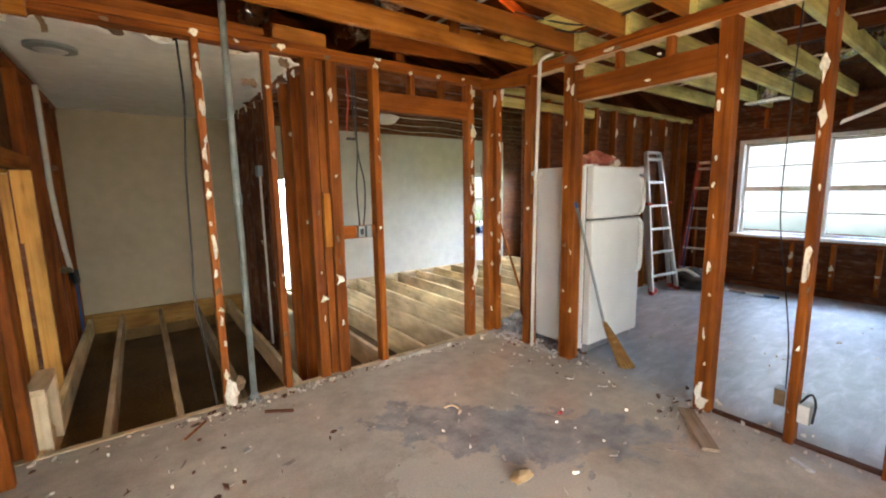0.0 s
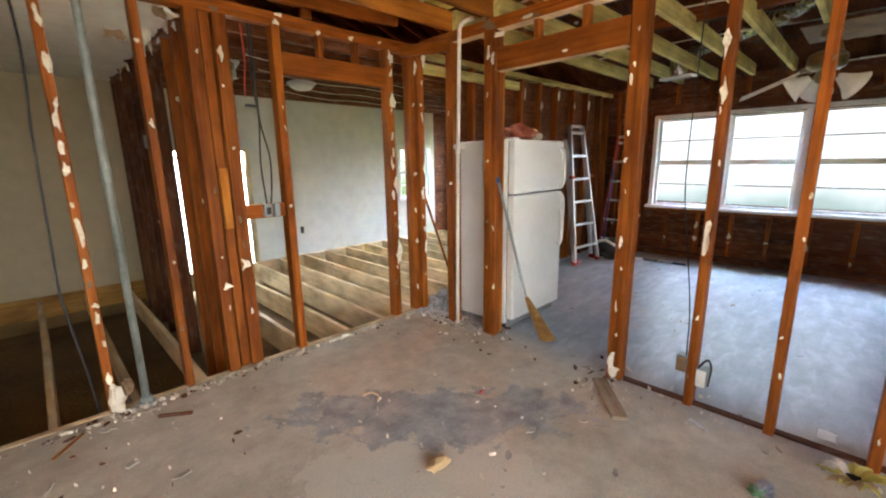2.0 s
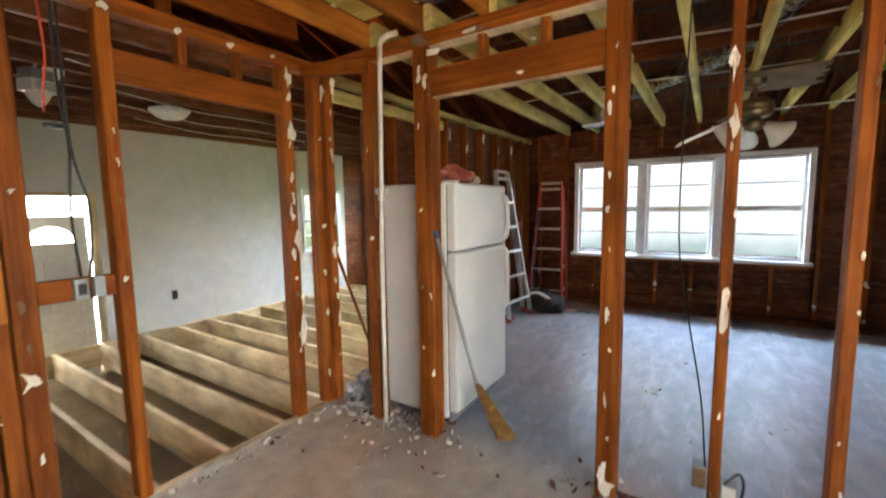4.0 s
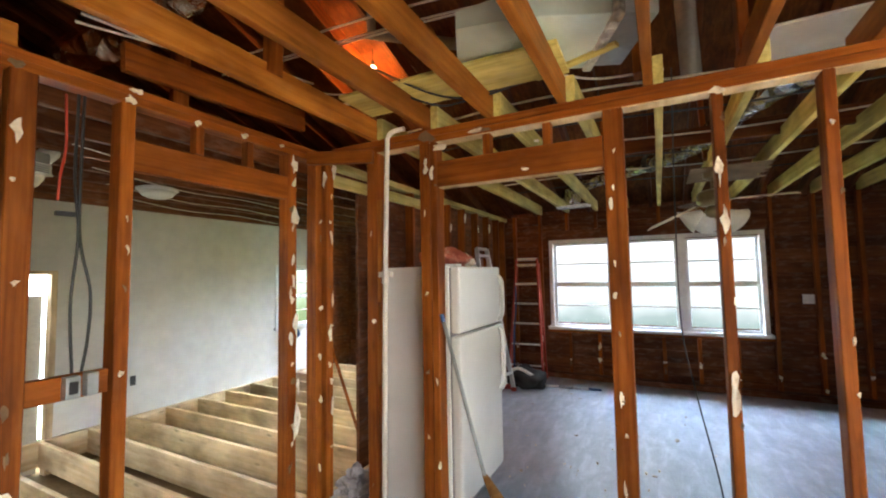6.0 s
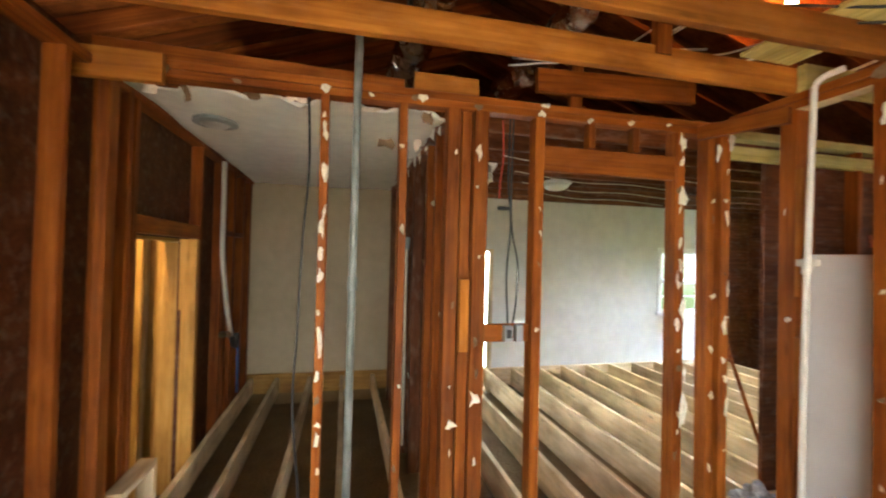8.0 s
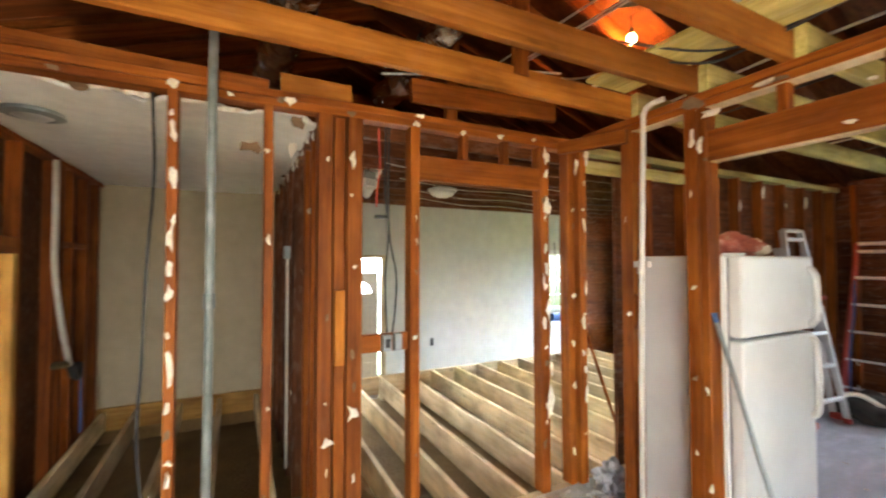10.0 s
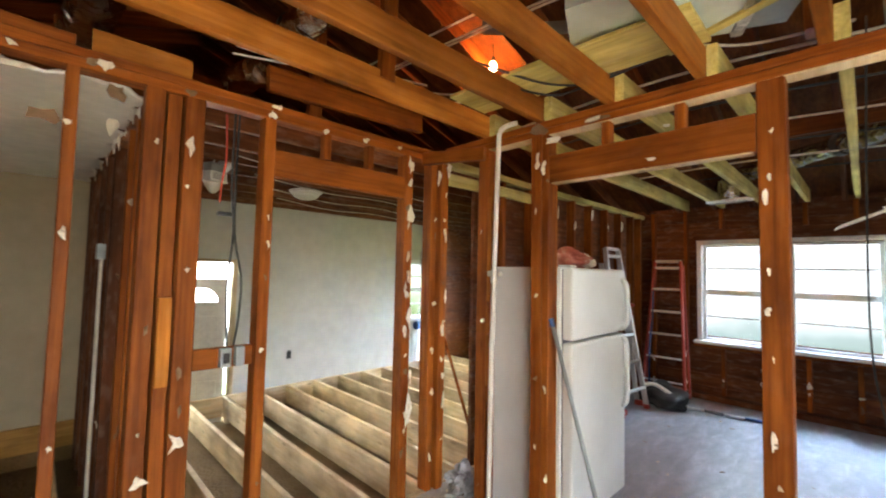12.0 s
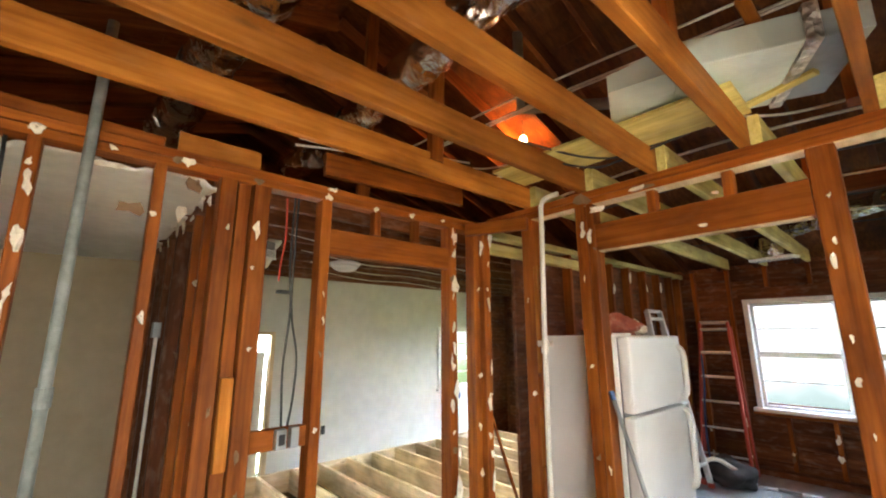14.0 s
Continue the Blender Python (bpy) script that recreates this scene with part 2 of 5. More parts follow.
WHITEFRAME = plain("white_paint", (0.78, 0.78, 0.76), 0.4)
FRIDGEWHITE = mottled("white_enamel", [(0.3, (0.70, 0.70, 0.65)), (0.6, (0.76, 0.76, 0.71))], 1.6, 3.0, 0.3, 0.01, 0.001)
GREY = plain("grey_plastic", (0.22, 0.22, 0.22), 0.5)
BLACK = plain("black_rubber", (0.02, 0.02, 0.02), 0.5)
STEEL = plain("galvanised_steel", (0.33, 0.355, 0.345), 0.5, 0.55)
GALVANISED = mottled("spangled_zinc", [(0.3, (0.13, 0.145, 0.125)), (0.5, (0.21, 0.23, 0.205)), (0.72, (0.30, 0.315, 0.29))], 9.0, 60.0, 0.5, 0.1, 0.002)
ALU = plain("aluminium", (0.75, 0.75, 0.74), 0.35, 0.7)


# ---- mesh helpers ----
def mesh_object(name, bm, mat, parent=None, label="", smooth=False):
    me = bpy.data.meshes.new(name)
    bm.normal_update()
    bm.to_mesh(me)
    bm.free()
    me.materials.append(mat)
    if smooth:
        for p in me.polygons:
            p.use_smooth = True
    ob = new(name, me)
    if parent:
        ob.parent = parent
    if label:
        ob["label"] = label
    return ob


def part(name, bm, mat, parent, label="", smooth=False):
    return mesh_object(name, bm, mat, parent, label, smooth)


def thing(name, label, category, group="", at=(0, 0, 0), rz=0.0):
    e = new(name)
    e.matrix_basis = pose(*at, 0, 0, rz)
    return tagged(e, label, category, group)


def setting(name, label, category):
    return tagged(new(name), label, category, kind="structure")


def box(x0, y0, z0, x1, y1, z1, bevel=0.0, bm=None):
    bm = bm or bmesh.new()
    r = bmesh.ops.create_cube(bm, size=1.0)
    bmesh.ops.scale(bm, vec=(x1 - x0, y1 - y0, z1 - z0), verts=r["verts"])
    bmesh.ops.translate(bm, vec=((x0 + x1) / 2, (y0 + y1) / 2, (z0 + z1) / 2), verts=r["verts"])
    if bevel:
        edges = list({e for v in r["verts"] for e in v.link_edges})
        bmesh.ops.bevel(bm, geom=edges, offset=bevel, segments=2, affect="EDGES", profile=0.6)
    return bm


def tube(points, radius, sides=8, bm=None, wave=0.0):
    """A round rod or hose through points, radius a number or a list."""
    bm = bm or bmesh.new()
    pts = [Vector(p) for p in points]
    rings = []
    for i, p in enumerate(pts):
        d = (pts[min(i + 1, len(pts) - 1)] - pts[max(i - 1, 0)]).normalized()
        side = d.cross(Vector((0, 0, 1)) if abs(d.z) < 0.9 else Vector((1, 0, 0))).normalized()
        up = side.cross(d)
        r = radius[i] if isinstance(radius, (list, tuple)) else radius
        ring = []
        for k in range(sides):
            a = 2 * math.pi * k / sides
            rr = r * (1 + wave * random.uniform(-1, 1))
            ring.append(bm.verts.new(p + side * (math.cos(a) * rr) + up * (math.sin(a) * rr)))
        rings.append(ring)
    for a, b in zip(rings, rings[1:]):
        for k in range(sides):
            bm.faces.new((a[k], a[(k + 1) % sides], b[(k + 1) % sides], b[k]))
    bm.faces.new(rings[0][::-1])
    bm.faces.new(rings[-1])
    return bm


def curve_points(points, steps=8):
    """Catmull-Rom through the points."""
    p = [Vector(q) for q in points]
    p = [p[0] * 2 - p[1]] + p + [p[-1] * 2 - p[-2]]
    out = []
    for i in range(1, len(p) - 2):
        for s in range(steps):
            t = s / steps
            a, b, c, d = p[i - 1], p[i], p[i + 1], p[i + 2]
            out.append(0.5 * ((2 * b) + (c - a) * t + (2 * a - 5 * b + 4 * c - d) * t * t + (3 * b - a - 3 * c + d) * t ** 3))
    return out + [p[-2]]


def lumber(name, a, b, thick, depth, mat, parent=None, across=(0, 1, 0), label="", worn=0.004):
    """A sawn piece from a to b: its depth lies along `across`, its edges are eased, its faces slightly out of true."""
    a, b = Vector(a), Vector(b)
    ax = (b - a).normalized()
    dv = Vector(across)
    dv = (dv - ax * dv.dot(ax)).normalized()
    tv = dv.cross(ax)
    length = (b - a).length
    n = max(1, int(length / 0.6))
    t, d, e = thick / 2, depth / 2, worn
    prof = [(-t + e, -d), (t - e, -d), (t, -d + e), (t, d - e), (t - e, d), (-t + e, d), (-t, d - e), (-t, -d + e)]
    bm = bmesh.new()
    rings = []
    ph = random.uniform(0, 6)
    for i in range(n + 1):
        s = length * i / n
        w1, w2 = 0.0022 * math.sin(ph + 2.1 * s), 0.0022 * math.cos(ph * 2 + 1.7 * s)
        rings.append([bm.verts.new((s, u + w1, v + w2)) for u, v in prof])
    for r0, r1 in zip(rings, rings[1:]):
        for k in range(8):
            bm.faces.new((r0[k], r0[(k + 1) % 8], r1[(k + 1) % 8], r1[k]))
    bm.faces.new(rings[0][::-1])
    bm.faces.new(rings[-1])
    ob = mesh_object(name, bm, mat, parent, label)
    ob.matrix_basis = Matrix.Translation(a) @ Matrix((ax, tv, dv)).transposed().to_4x4()
    return ob


def wall_with_openings(u0, u1, z0, z1, holes, plane, thick):
    """A slab in the plane x or y = value with rectangular holes (u0, z0, u1, z1) right through it."""
    axis, value = plane
    us = sorted({u0, u1, *[h[0] for h in holes], *[h[2] for h in holes]})
    zs = sorted({z0, z1, *[h[1] for h in holes], *[h[3] for h in holes]})
    bm = bmesh.new()
    for a, b in zip(us, us[1:]):
        for c, d in zip(zs, zs[1:]):
            mu, mz = (a + b) / 2, (c + d) / 2
            if any(h[0] < mu < h[2] and h[1] < mz < h[3] for h in holes):
                continue
            if axis == "x":
                box(value, a, c, value + thick, b, d, bm=bm)
            else:
                box(a, value, c, b, value + thick, d, bm=bm)
    bmesh.ops.remove_doubles(bm, verts=bm.verts, dist=0.0005)
    return bm


# ---- the large structure ----
YA, XB, ZP, ZJ = 5.12, 4.426, 2.37, 2.455
EAST, NORTH, WEST, SOUTH = 8.60, 8.45, 1.01, 0.3

floor = mesh_object("floor", box(-1.2, SOUTH, -0.45, 8.75, 5.13, 0.0), CONCRETE)
tagged(floor, "dusty concrete slab with grey adhesive stains", "floor", kind="structure")
ground = mesh_object("ground", box(-3.0, 5.13, -0.75, 9.5, 8.9, -0.36), DIRT)
tagged(ground, "bare dark earth under the open floor joists", "ground", kind="structure")

# partition along the slab's edge
wall_a = setting("wall_north", "open stud partition with torn paper scraps on old lumber", "stud wall")
for x0, x1, z0, z1, dy in ((1.985, 2.03, 0, ZP, 0), (2.395, 2.44, 0, ZP, 0), (2.66, 2.735, 0, ZP, 0), (2.75, 2.81, 0, ZP, 0.03), (2.815, 2.90, 0, ZP, 0.0),
                           (3.185, 3.245, 0, ZP, 0), (4.15, 4.225, 0, ZP, 0), (4.40, 4.46, 0, ZP, 0.0), (4.475, 4.545, 0, ZP, -0.03), (1.0, 1.05, 0, ZP, 0)):
    lumber("stud", ((x0 + x1) / 2, YA + 0.045 + dy, z0), ((x0 + x1) / 2, YA + 0.045 + dy, z1), x1 - x0, 0.09, OLD, wall_a)
lumber("top_plate", (0.93, YA + 0.045, ZP + 0.021), (4.5, YA + 0.045, ZP + 0.021), 0.042, 0.092, OLD, wall_a)
lumber("top_plate", (0.93, YA + 0.047, ZP + 0.064), (4.42, YA + 0.047, ZP + 0.064), 0.042, 0.09, OLD, wall_a)
lumber("header", (3.246, YA + 0.03, 2.14), (4.149, YA + 0.03, 2.14), 0.05, 0.15, OLD, wall_a, across=(0, 0, 1))
for x in (3.56, 3.87):
    lumber("cripple", (x, YA + 0.035, 2.217), (x, YA + 0.035, ZP - 0.001), 0.045, 0.06, OLD, wall_a)

# partition with the doorway
wall_b = setting("wall_east_partition", "open stud partition with a doorway header", "stud wall")
for y0, y1, dx in ((4.60, 4.69, 0.0), (4.155, 4.20, -0.004), (4.205, 4.275, 0.0), (3.10, 3.195, 0), (2.68, 2.725, 0), (2.295, 2.34, 0), (1.90, 1.945, 0), (1.5, 1.545, 0), (0.6, 0.645, 0)):
    lumber("stud", (XB + 0.045 + dx, (y0 + y1) / 2, 0), (XB + 0.045 + dx, (y0 + y1) / 2, ZP), y1 - y0, 0.09, OLD, wall_b, across=(1, 0, 0))
lumber("top_plate", (XB + 0.045, SOUTH, ZP + 0.021), (XB + 0.045, 5.08, ZP + 0.021), 0.042, 0.092, OLD, wall_b, across=(1, 0, 0))
lumber("top_plate", (XB + 0.047, SOUTH, ZP + 0.064), (XB + 0.047, 5.0, ZP + 0.064), 0.042, 0.09, OLD, wall_b, across=(1, 0, 0))
part("raw_underside", box(XB + 0.003, SOUTH + 0.1, ZP - 0.004, XB + 0.087, 5.0, ZP + 0.003), NEWWOOD, wall_b, "pale unstained underside")
part("raw_underside", box(XB + 0.003, 3.21, 2.079, XB + 0.057, 4.14, 2.0855), NEWWOOD, wall_b, "pale unstained underside")
lumber("header", (XB + 0.03, 3.197, 2.163), (XB + 0.03, 4.153, 2.163), 0.06, 0.16, OLD, wall_b, across=(0, 0, 1))
for y in (3.83, 3.48):
    lumber("cripple", (XB + 0.04, y, 2.244), (XB + 0.04, y, ZP - 0.001), 0.045, 0.06, OLD, wall_b, across=(1, 0, 0))

# ceiling joists
ceiling_frame = setting("ceiling_joists", "exposed old ceiling joists over the rooms", "joists")
JOIST_Y = [4.63 - 0.412 * i for i in range(-9, 15)]
for y in JOIST_Y:
    if y < 4.9:
        lumber("joist", (WEST - 2.0, y, ZJ + 0.068), (XB + 0.25, y, ZJ + 0.068), 0.045, 0.136, PALE_OLD, ceiling_frame, across=(0, 0, 1))
        lumber("joist", (XB + 0.0, y - 0.05, ZJ + 0.07), (EAST + 0.08, y - 0.05, ZJ + 0.07), 0.045, 0.14, GREEN, ceiling_frame, across=(0, 0, 1))
    elif y > 5.2:
        # far joists take the dark board colour in place of weaker bounce light
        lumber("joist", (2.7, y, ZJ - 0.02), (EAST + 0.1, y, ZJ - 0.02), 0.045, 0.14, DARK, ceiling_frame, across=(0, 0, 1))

# roof: ridge along y
RIDGE_X, RIDGE_Z, SLOPE = 3.6, 4.35, 0.345
roof_bm = bmesh.new()
for side, x_end in ((1, 9.1), (-1, -2.0)):
    n = 34
    for i in range(n):
        xa = RIDGE_X + (x_end - RIDGE_X) * i / n
        xb = RIDGE_X + (x_end - RIDGE_X) * (i + 0.985) / n
        za, zb = RIDGE_Z - SLOPE * abs(xa - RIDGE_X), RIDGE_Z - SLOPE * abs(xb - RIDGE_X)
        q = [(xa, SOUTH - 0.3, za), (xb, SOUTH - 0.3, zb), (xb, 9.0, zb), (xa, 9.0, za)]
        lo = [roof_bm.verts.new(p) for p in q]
        hi = [roof_bm.verts.new((p[0], p[1], p[2] + 0.02)) for p in q]
        for f in (lo[::-1], hi, *[[lo[k], lo[(k + 1) % 4], hi[(k + 1) % 4], hi[k]] for k in range(4)]):
            roof_bm.faces.new(f)
bmesh.ops.recalc_face_normals(roof_bm, faces=roof_bm.faces)
# unseen lid, end and eave boxes, added to keep daylight out of the attic
box(-2.2, SOUTH - 0.3, RIDGE_Z + 0.2, 9.3, 9.2, RIDGE_Z + 0.24, bm=roof_bm)
box(-2.2, SOUTH - 0.3, 2.4, -2.1, 9.2, RIDGE_Z + 0.24, bm=roof_bm)
box(9.2, SOUTH - 0.3, 2.4, 9.3, 9.2, RIDGE_Z + 0.24, bm=roof_bm)
box(-2.2, SOUTH - 0.35, 2.4, 9.3, SOUTH - 0.3, RIDGE_Z + 0.24, bm=roof_bm)
box(-2.2, 9.1, 2.4, 9.3, 9.2, RIDGE_Z + 0.24, bm=roof_bm)
for b in ((-2.2, NORTH + 0.05, 9.3, 9.2), (8.73, SOUTH - 0.35, 9.3, 9.2), (-2.2, SOUTH - 0.35, 9.3, SOUTH - 0.02), (-2.2, SOUTH - 0.35, -1.22, 9.2)):
    box(b[0], b[1], 2.44, b[2], b[3], 2.47, bm=roof_bm)
tagged(mesh_object("roof", roof_bm, ROOFDECK_DIM), "underside of brown roof boards, darkened for the unlit attic", "roof", kind="structure")
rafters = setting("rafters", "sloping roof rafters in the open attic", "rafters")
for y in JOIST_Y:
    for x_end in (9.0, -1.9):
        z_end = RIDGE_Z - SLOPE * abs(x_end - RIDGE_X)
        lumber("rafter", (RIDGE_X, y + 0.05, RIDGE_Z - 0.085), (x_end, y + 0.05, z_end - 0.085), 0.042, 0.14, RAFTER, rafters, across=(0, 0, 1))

# boards added over the far room's joists to block the bulb's light
attic_bulb_block = setting("attic_bulb_block", "dark boards added over the far joists to block bulb light", "boards")
attic_rng = random.Random(12)
xb0 = 2.75
while xb0 < 8.45:
    wb = attic_rng.uniform(0.17, 0.24)
    lumber("board", (xb0 + wb / 2, 5.5 + attic_rng.uniform(-0.08, 0.05), 2.518), (xb0 + wb / 2, 8.4, 2.518), 0.022, wb - 0.006, RAFTER, attic_bulb_block, across=(1, 0, 0))
    xb0 += wb

# outer walls
FARWIN = (5.9, 0.7, 7.9, 1.85)
WIN = (1.85, 0.745, 4.40, 1.985)
wall_e = setting("wall_east", "dark brown sheathed outer wall with exposed studs", "wall")
part("sheathing", wall_with_openings(SOUTH, 9.0, -0.6, 2.5, [WIN, FARWIN], ("x", EAST + 0.09), 0.05), DARK, wall_e)
DOOR = (3.2, -0.45, 4.12, 1.62)
NWIN = (6.95, 0.75, 7.70, 1.70)
wall_n = setting("wall_far_north", "white drywall on the far wall", "wall")
part("drywall", wall_with_openings(2.72, 7.85, -0.08, 2.5, [(DOOR[0], -0.1, DOOR[2], DOOR[3]), NWIN], ("y", NORTH), 0.1), DRYWALL, wall_n)
# footing strips below the drywall, darker than it, in the earth colour
part("footing", box(4.12, NORTH + 0.004, -0.6, 7.85, NORTH + 0.1, -0.082), DIRT, wall_n, "dark footing below the drywall")
part("footing", box(-1.0, NORTH + 0.004, -0.6, 3.2, NORTH + 0.1, -0.082), DIRT, wall_n, "dark footing below the drywall")
part("drywall", box(-1.0, NORTH, -0.08, 2.72, NORTH + 0.1, 2.5), BEIGE_DIM, wall_n, "beige drywall, darkened for the dim left room")
part("sheathing", box(7.85, NORTH + 0.03, -0.55, 8.8, NORTH + 0.1, 2.5), DARK, wall_n)
wall_w = setting("wall_west", "bare brown stud wall", "wall")
part("sheathing", wall_with_openings(3.75, 8.45, -0.6, 2.5, [(5.53, -0.45, 6.44, 1.63)], ("x", WEST - 0.12), 0.03), DARK, wall_w)
# unseen walls; the wide opening is added so fill light reaches the rooms
wall_s = setting("wall_south", "unseen plain wall with a wide opening added to let light in", "wall")
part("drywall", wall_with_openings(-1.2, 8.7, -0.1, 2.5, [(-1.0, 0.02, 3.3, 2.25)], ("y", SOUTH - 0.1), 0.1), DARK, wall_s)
part("end_wall", box(-1.3, SOUTH, -0.1, -1.2, 9.0, 2.5), DARK, wall_s)

# left room ceiling
CEILING_PATCH = (WEST, 5.30, 2.70, NORTH, 2.405, 0.014)

# open floor framing
floor_frame = setting("floor_joists", "new pale floor joists over bare earth", "floor joists")
for i in range(13):
    x = 3.285 + 0.393 * i
    lumber("floor_joist", (x, 5.19, -0.13), (x, 8.40, -0.13), 0.042, 0.24, NEWWOOD, floor_frame, across=(0, 0, 1))
for x in (1.045, 1.345, 1.735, 2.125, 2.515):
    lumber("floor_joist", (x, 5.19, -0.11), (x, 8.40, -0.11), 0.042, 0.19, NEWWOOD, floor_frame, across=(0, 0, 1))
lumber("rim_joist", (0.96, 5.16, -0.13), (8.6, 5.16, -0.13), 0.042, 0.24, NEWWOOD, floor_frame, across=(0, 0, 1))
# left length is amber rather than pale: its dim light is in the colour
lumber("rim_joist", (0.96, 8.42, -0.09), (2.70, 8.42, -0.09), 0.042, 0.24, AMBER, floor_frame, across=(0, 0, 1))
lumber("rim_joist", (2.70, 8.42, -0.13), (8.0, 8.42, -0.13), 0.042, 0.24, NEWWOOD, floor_frame, across=(0, 0, 1))

# unseen pale paving outside the south opening, added to bounce sunlight onto the ceilings
tagged(mesh_object("ground", box(-14.0, -12.0, -0.45, 16.0, SOUTH - 0.1, -0.08), mottled("paving", [(0.3, (0.60, 0.54, 0.45)), (0.7, (0.72, 0.66, 0.56))], 0.8, 20.0, 0.9, 0.2, 0.004)), "unseen pale paving added outside to bounce sunlight indoors", "ground", kind="structure")

# daylight outside the openings
def backdrop(name, bm, mat):
    return tagged(mesh_object(name, bm, mat), "bright glow standing for overcast daylight outside", "daylight", kind="structure")
SKYDAY = [(0.0, (0.30, 0.42, 0.28)), (0.35, (0.62, 0.78, 0.78)), (0.6, (0.86, 0.94, 1.0)), (1.0, (0.88, 0.95, 1.0))]
GARDEN = [(0.0, (0.032, 0.040, 0.035)), (0.14, (0.038, 0.048, 0.045)), (0.21, (0.046, 0.057, 0.057)), (0.27, (0.085, 0.092, 0.095)), (0.52, (0.11, 0.115, 0.12)), (0.74, (0.74, 0.94, 1.18)), (1.0, (0.80, 1.0, 1.25))]
backdrop("backdrop_east", box(11.6, -6.0, -0.6, 11.65, 11.0, 8.0), glowing("daylight_east", GARDEN, GLOW_EAST, 0.8, (0.0, 5.0)))
HEDGE = [(0.0, (0.03, 0.036, 0.010)), (0.32, (0.05, 0.06, 0.018)), (0.38, (0.85, 1.05, 1.4)), (1.0, (0.9, 1.12, 1.5))]
backdrop("backdrop_far_east", box(10.4, 5.0, -0.6, 10.45, 10.2, 8.0), glowing("daylight_far_east", HEDGE, 16.0, 0.6, (0.0, 7.0)))
SHRUBS = [(0.0, (0.03, 0.04, 0.02)), (0.45, (0.05, 0.065, 0.035)), (0.7, (0.10, 0.12, 0.09)), (1.0, (0.13, 0.145, 0.13))]
backdrop("backdrop_shrubs", box(6.4, 10.6, -0.6, 11.5, 10.65, 3.5), glowing("daylight_shrubs", SHRUBS, 1.5, 2.5))
backdrop("backdrop_north", box(1.0, 10.6, -0.6, 6.35, 10.65, 3.5), glowing("daylight_north", SKYDAY, GLOW_NORTH, 0.9))
# unseen glow behind the south opening, added as fill; dim low, bright above
SOUTH_FILL = [(0.0, (0.05, 0.07, 0.05)), (0.20, (0.18, 0.18, 0.15)), (0.34, (0.9, 0.93, 0.95)), (1.0, (0.95, 0.97, 1.0))]
backdrop("backdrop_south", box(-22.0, -12.05, -0.6, 26.0, -12.0, 5.6), glowing("south_fill_glow", SOUTH_FILL, FILL_SOUTH, 0.4, (0.0, 10.0)))

# ---- more materials ----
def crumpled_foil(name, color, rough, scale, strength, metal=0.9, coat=0.0):
    m, nt, bsdf, add = material(name)
    co, rnd = offset_coords(nt)
    v = add("ShaderNodeTexVoronoi", Scale=scale)
    n = add("ShaderNodeTexNoise", Scale=scale * 0.6, Detail=5.0, Distortion=1.2)
    nt.links.new(co, n.inputs[0])
    nt.links.new(co, v.inputs[0])
    col = ramp(nt, n.outputs[0], [(0.3, tuple(c * 0.6 for c in color)), (0.65, color)])
    nt.links.new(col, bsdf.inputs["Base Color"])
    bsdf.inputs["Metallic"].default_value, bsdf.inputs["Roughness"].default_value = metal, rough
    bsdf.inputs["Coat Weight"].default_value, bsdf.inputs["Coat Roughness"].default_value = coat, 0.08
    ad = nt.nodes.new("ShaderNodeMath")
    nt.links.new(v.outputs["Distance"], ad.inputs[0])
    nt.links.new(n.outputs[0], ad.inputs[1])
    bump(nt, bsdf, ad.outputs[0], strength, 0.05)
    return m


def glass_material():
    m, nt, bsdf, add = material("window_glass")
    bsdf.inputs["Transmission Weight"].default_value = 1.0
    bsdf.inputs["Roughness"].default_value, bsdf.inputs["IOR"].default_value = 0.0, 1.02
    bsdf.inputs["Base Color"].default_value = (0.98, 1, 1, 1)
    return m


# trunk foil's pale mint base holds the window light it would reflect
FOIL = crumpled_foil("foil", (0.80, 0.97, 0.90), 0.25, 2.2, 0.6, 0.25)
SILVER = crumpled_foil("silver_jacket", (0.55, 0.56, 0.58), 0.16, 14.0, 0.9, 0.95)
DUCTSKIN = crumpled_foil("duct_jacket", (0.62, 0.63, 0.65), 0.04, 9.0, 1.0, 1.0, 0.0)
GREYDUCT = crumpled_foil("grey_duct_jacket", (0.80, 0.81, 0.80), 0.07, 9.0, 1.0, 1.0, 0.0)
GLASS = glass_material()
PVC = plain("pvc", (0.72, 0.68, 0.58), 0.45)
REDPLASTIC = plain("red_fibreglass", (0.38, 0.045, 0.025), 0.5)
BLUE = plain("blue_plastic", (0.03, 0.08, 0.22), 0.5)
STRAW = wood("broom_straw", (0.22, 0.115, 0.03), (0.34, 0.19, 0.055), (0.44, 0.28, 0.10), 0.8, 0.0)
REDCLOTH = mottled("red_cloth", [(0.3, (0.22, 0.035, 0.02)), (0.55, (0.42, 0.12, 0.07)), (0.75, (0.62, 0.42, 0.30))], 9.0, 60.0, 0.85, 0.5, 0.01)
DARKCLOTH = mottled("dark_cloth", [(0.3, (0.015, 0.015, 0.016)), (0.7, (0.05, 0.048, 0.045))], 6.0, 60.0, 0.8, 0.5, 0.01)
KRAFT = mottled("kraft_paper", [(0.3, (0.13, 0.075, 0.035)), (0.7, (0.26, 0.16, 0.085))], 5.0, 40.0, 0.85, 0.4, 0.006)
FOAM = mottled("foam", [(0.3, (0.42, 0.25, 0.10)), (0.7, (0.58, 0.40, 0.20))], 20.0, 90.0, 0.9, 0.6, 0.006)
FROSTED = plain("frosted_glass", (0.82, 0.80, 0.72), 0.3, 0.0, 0.05, 5.0)
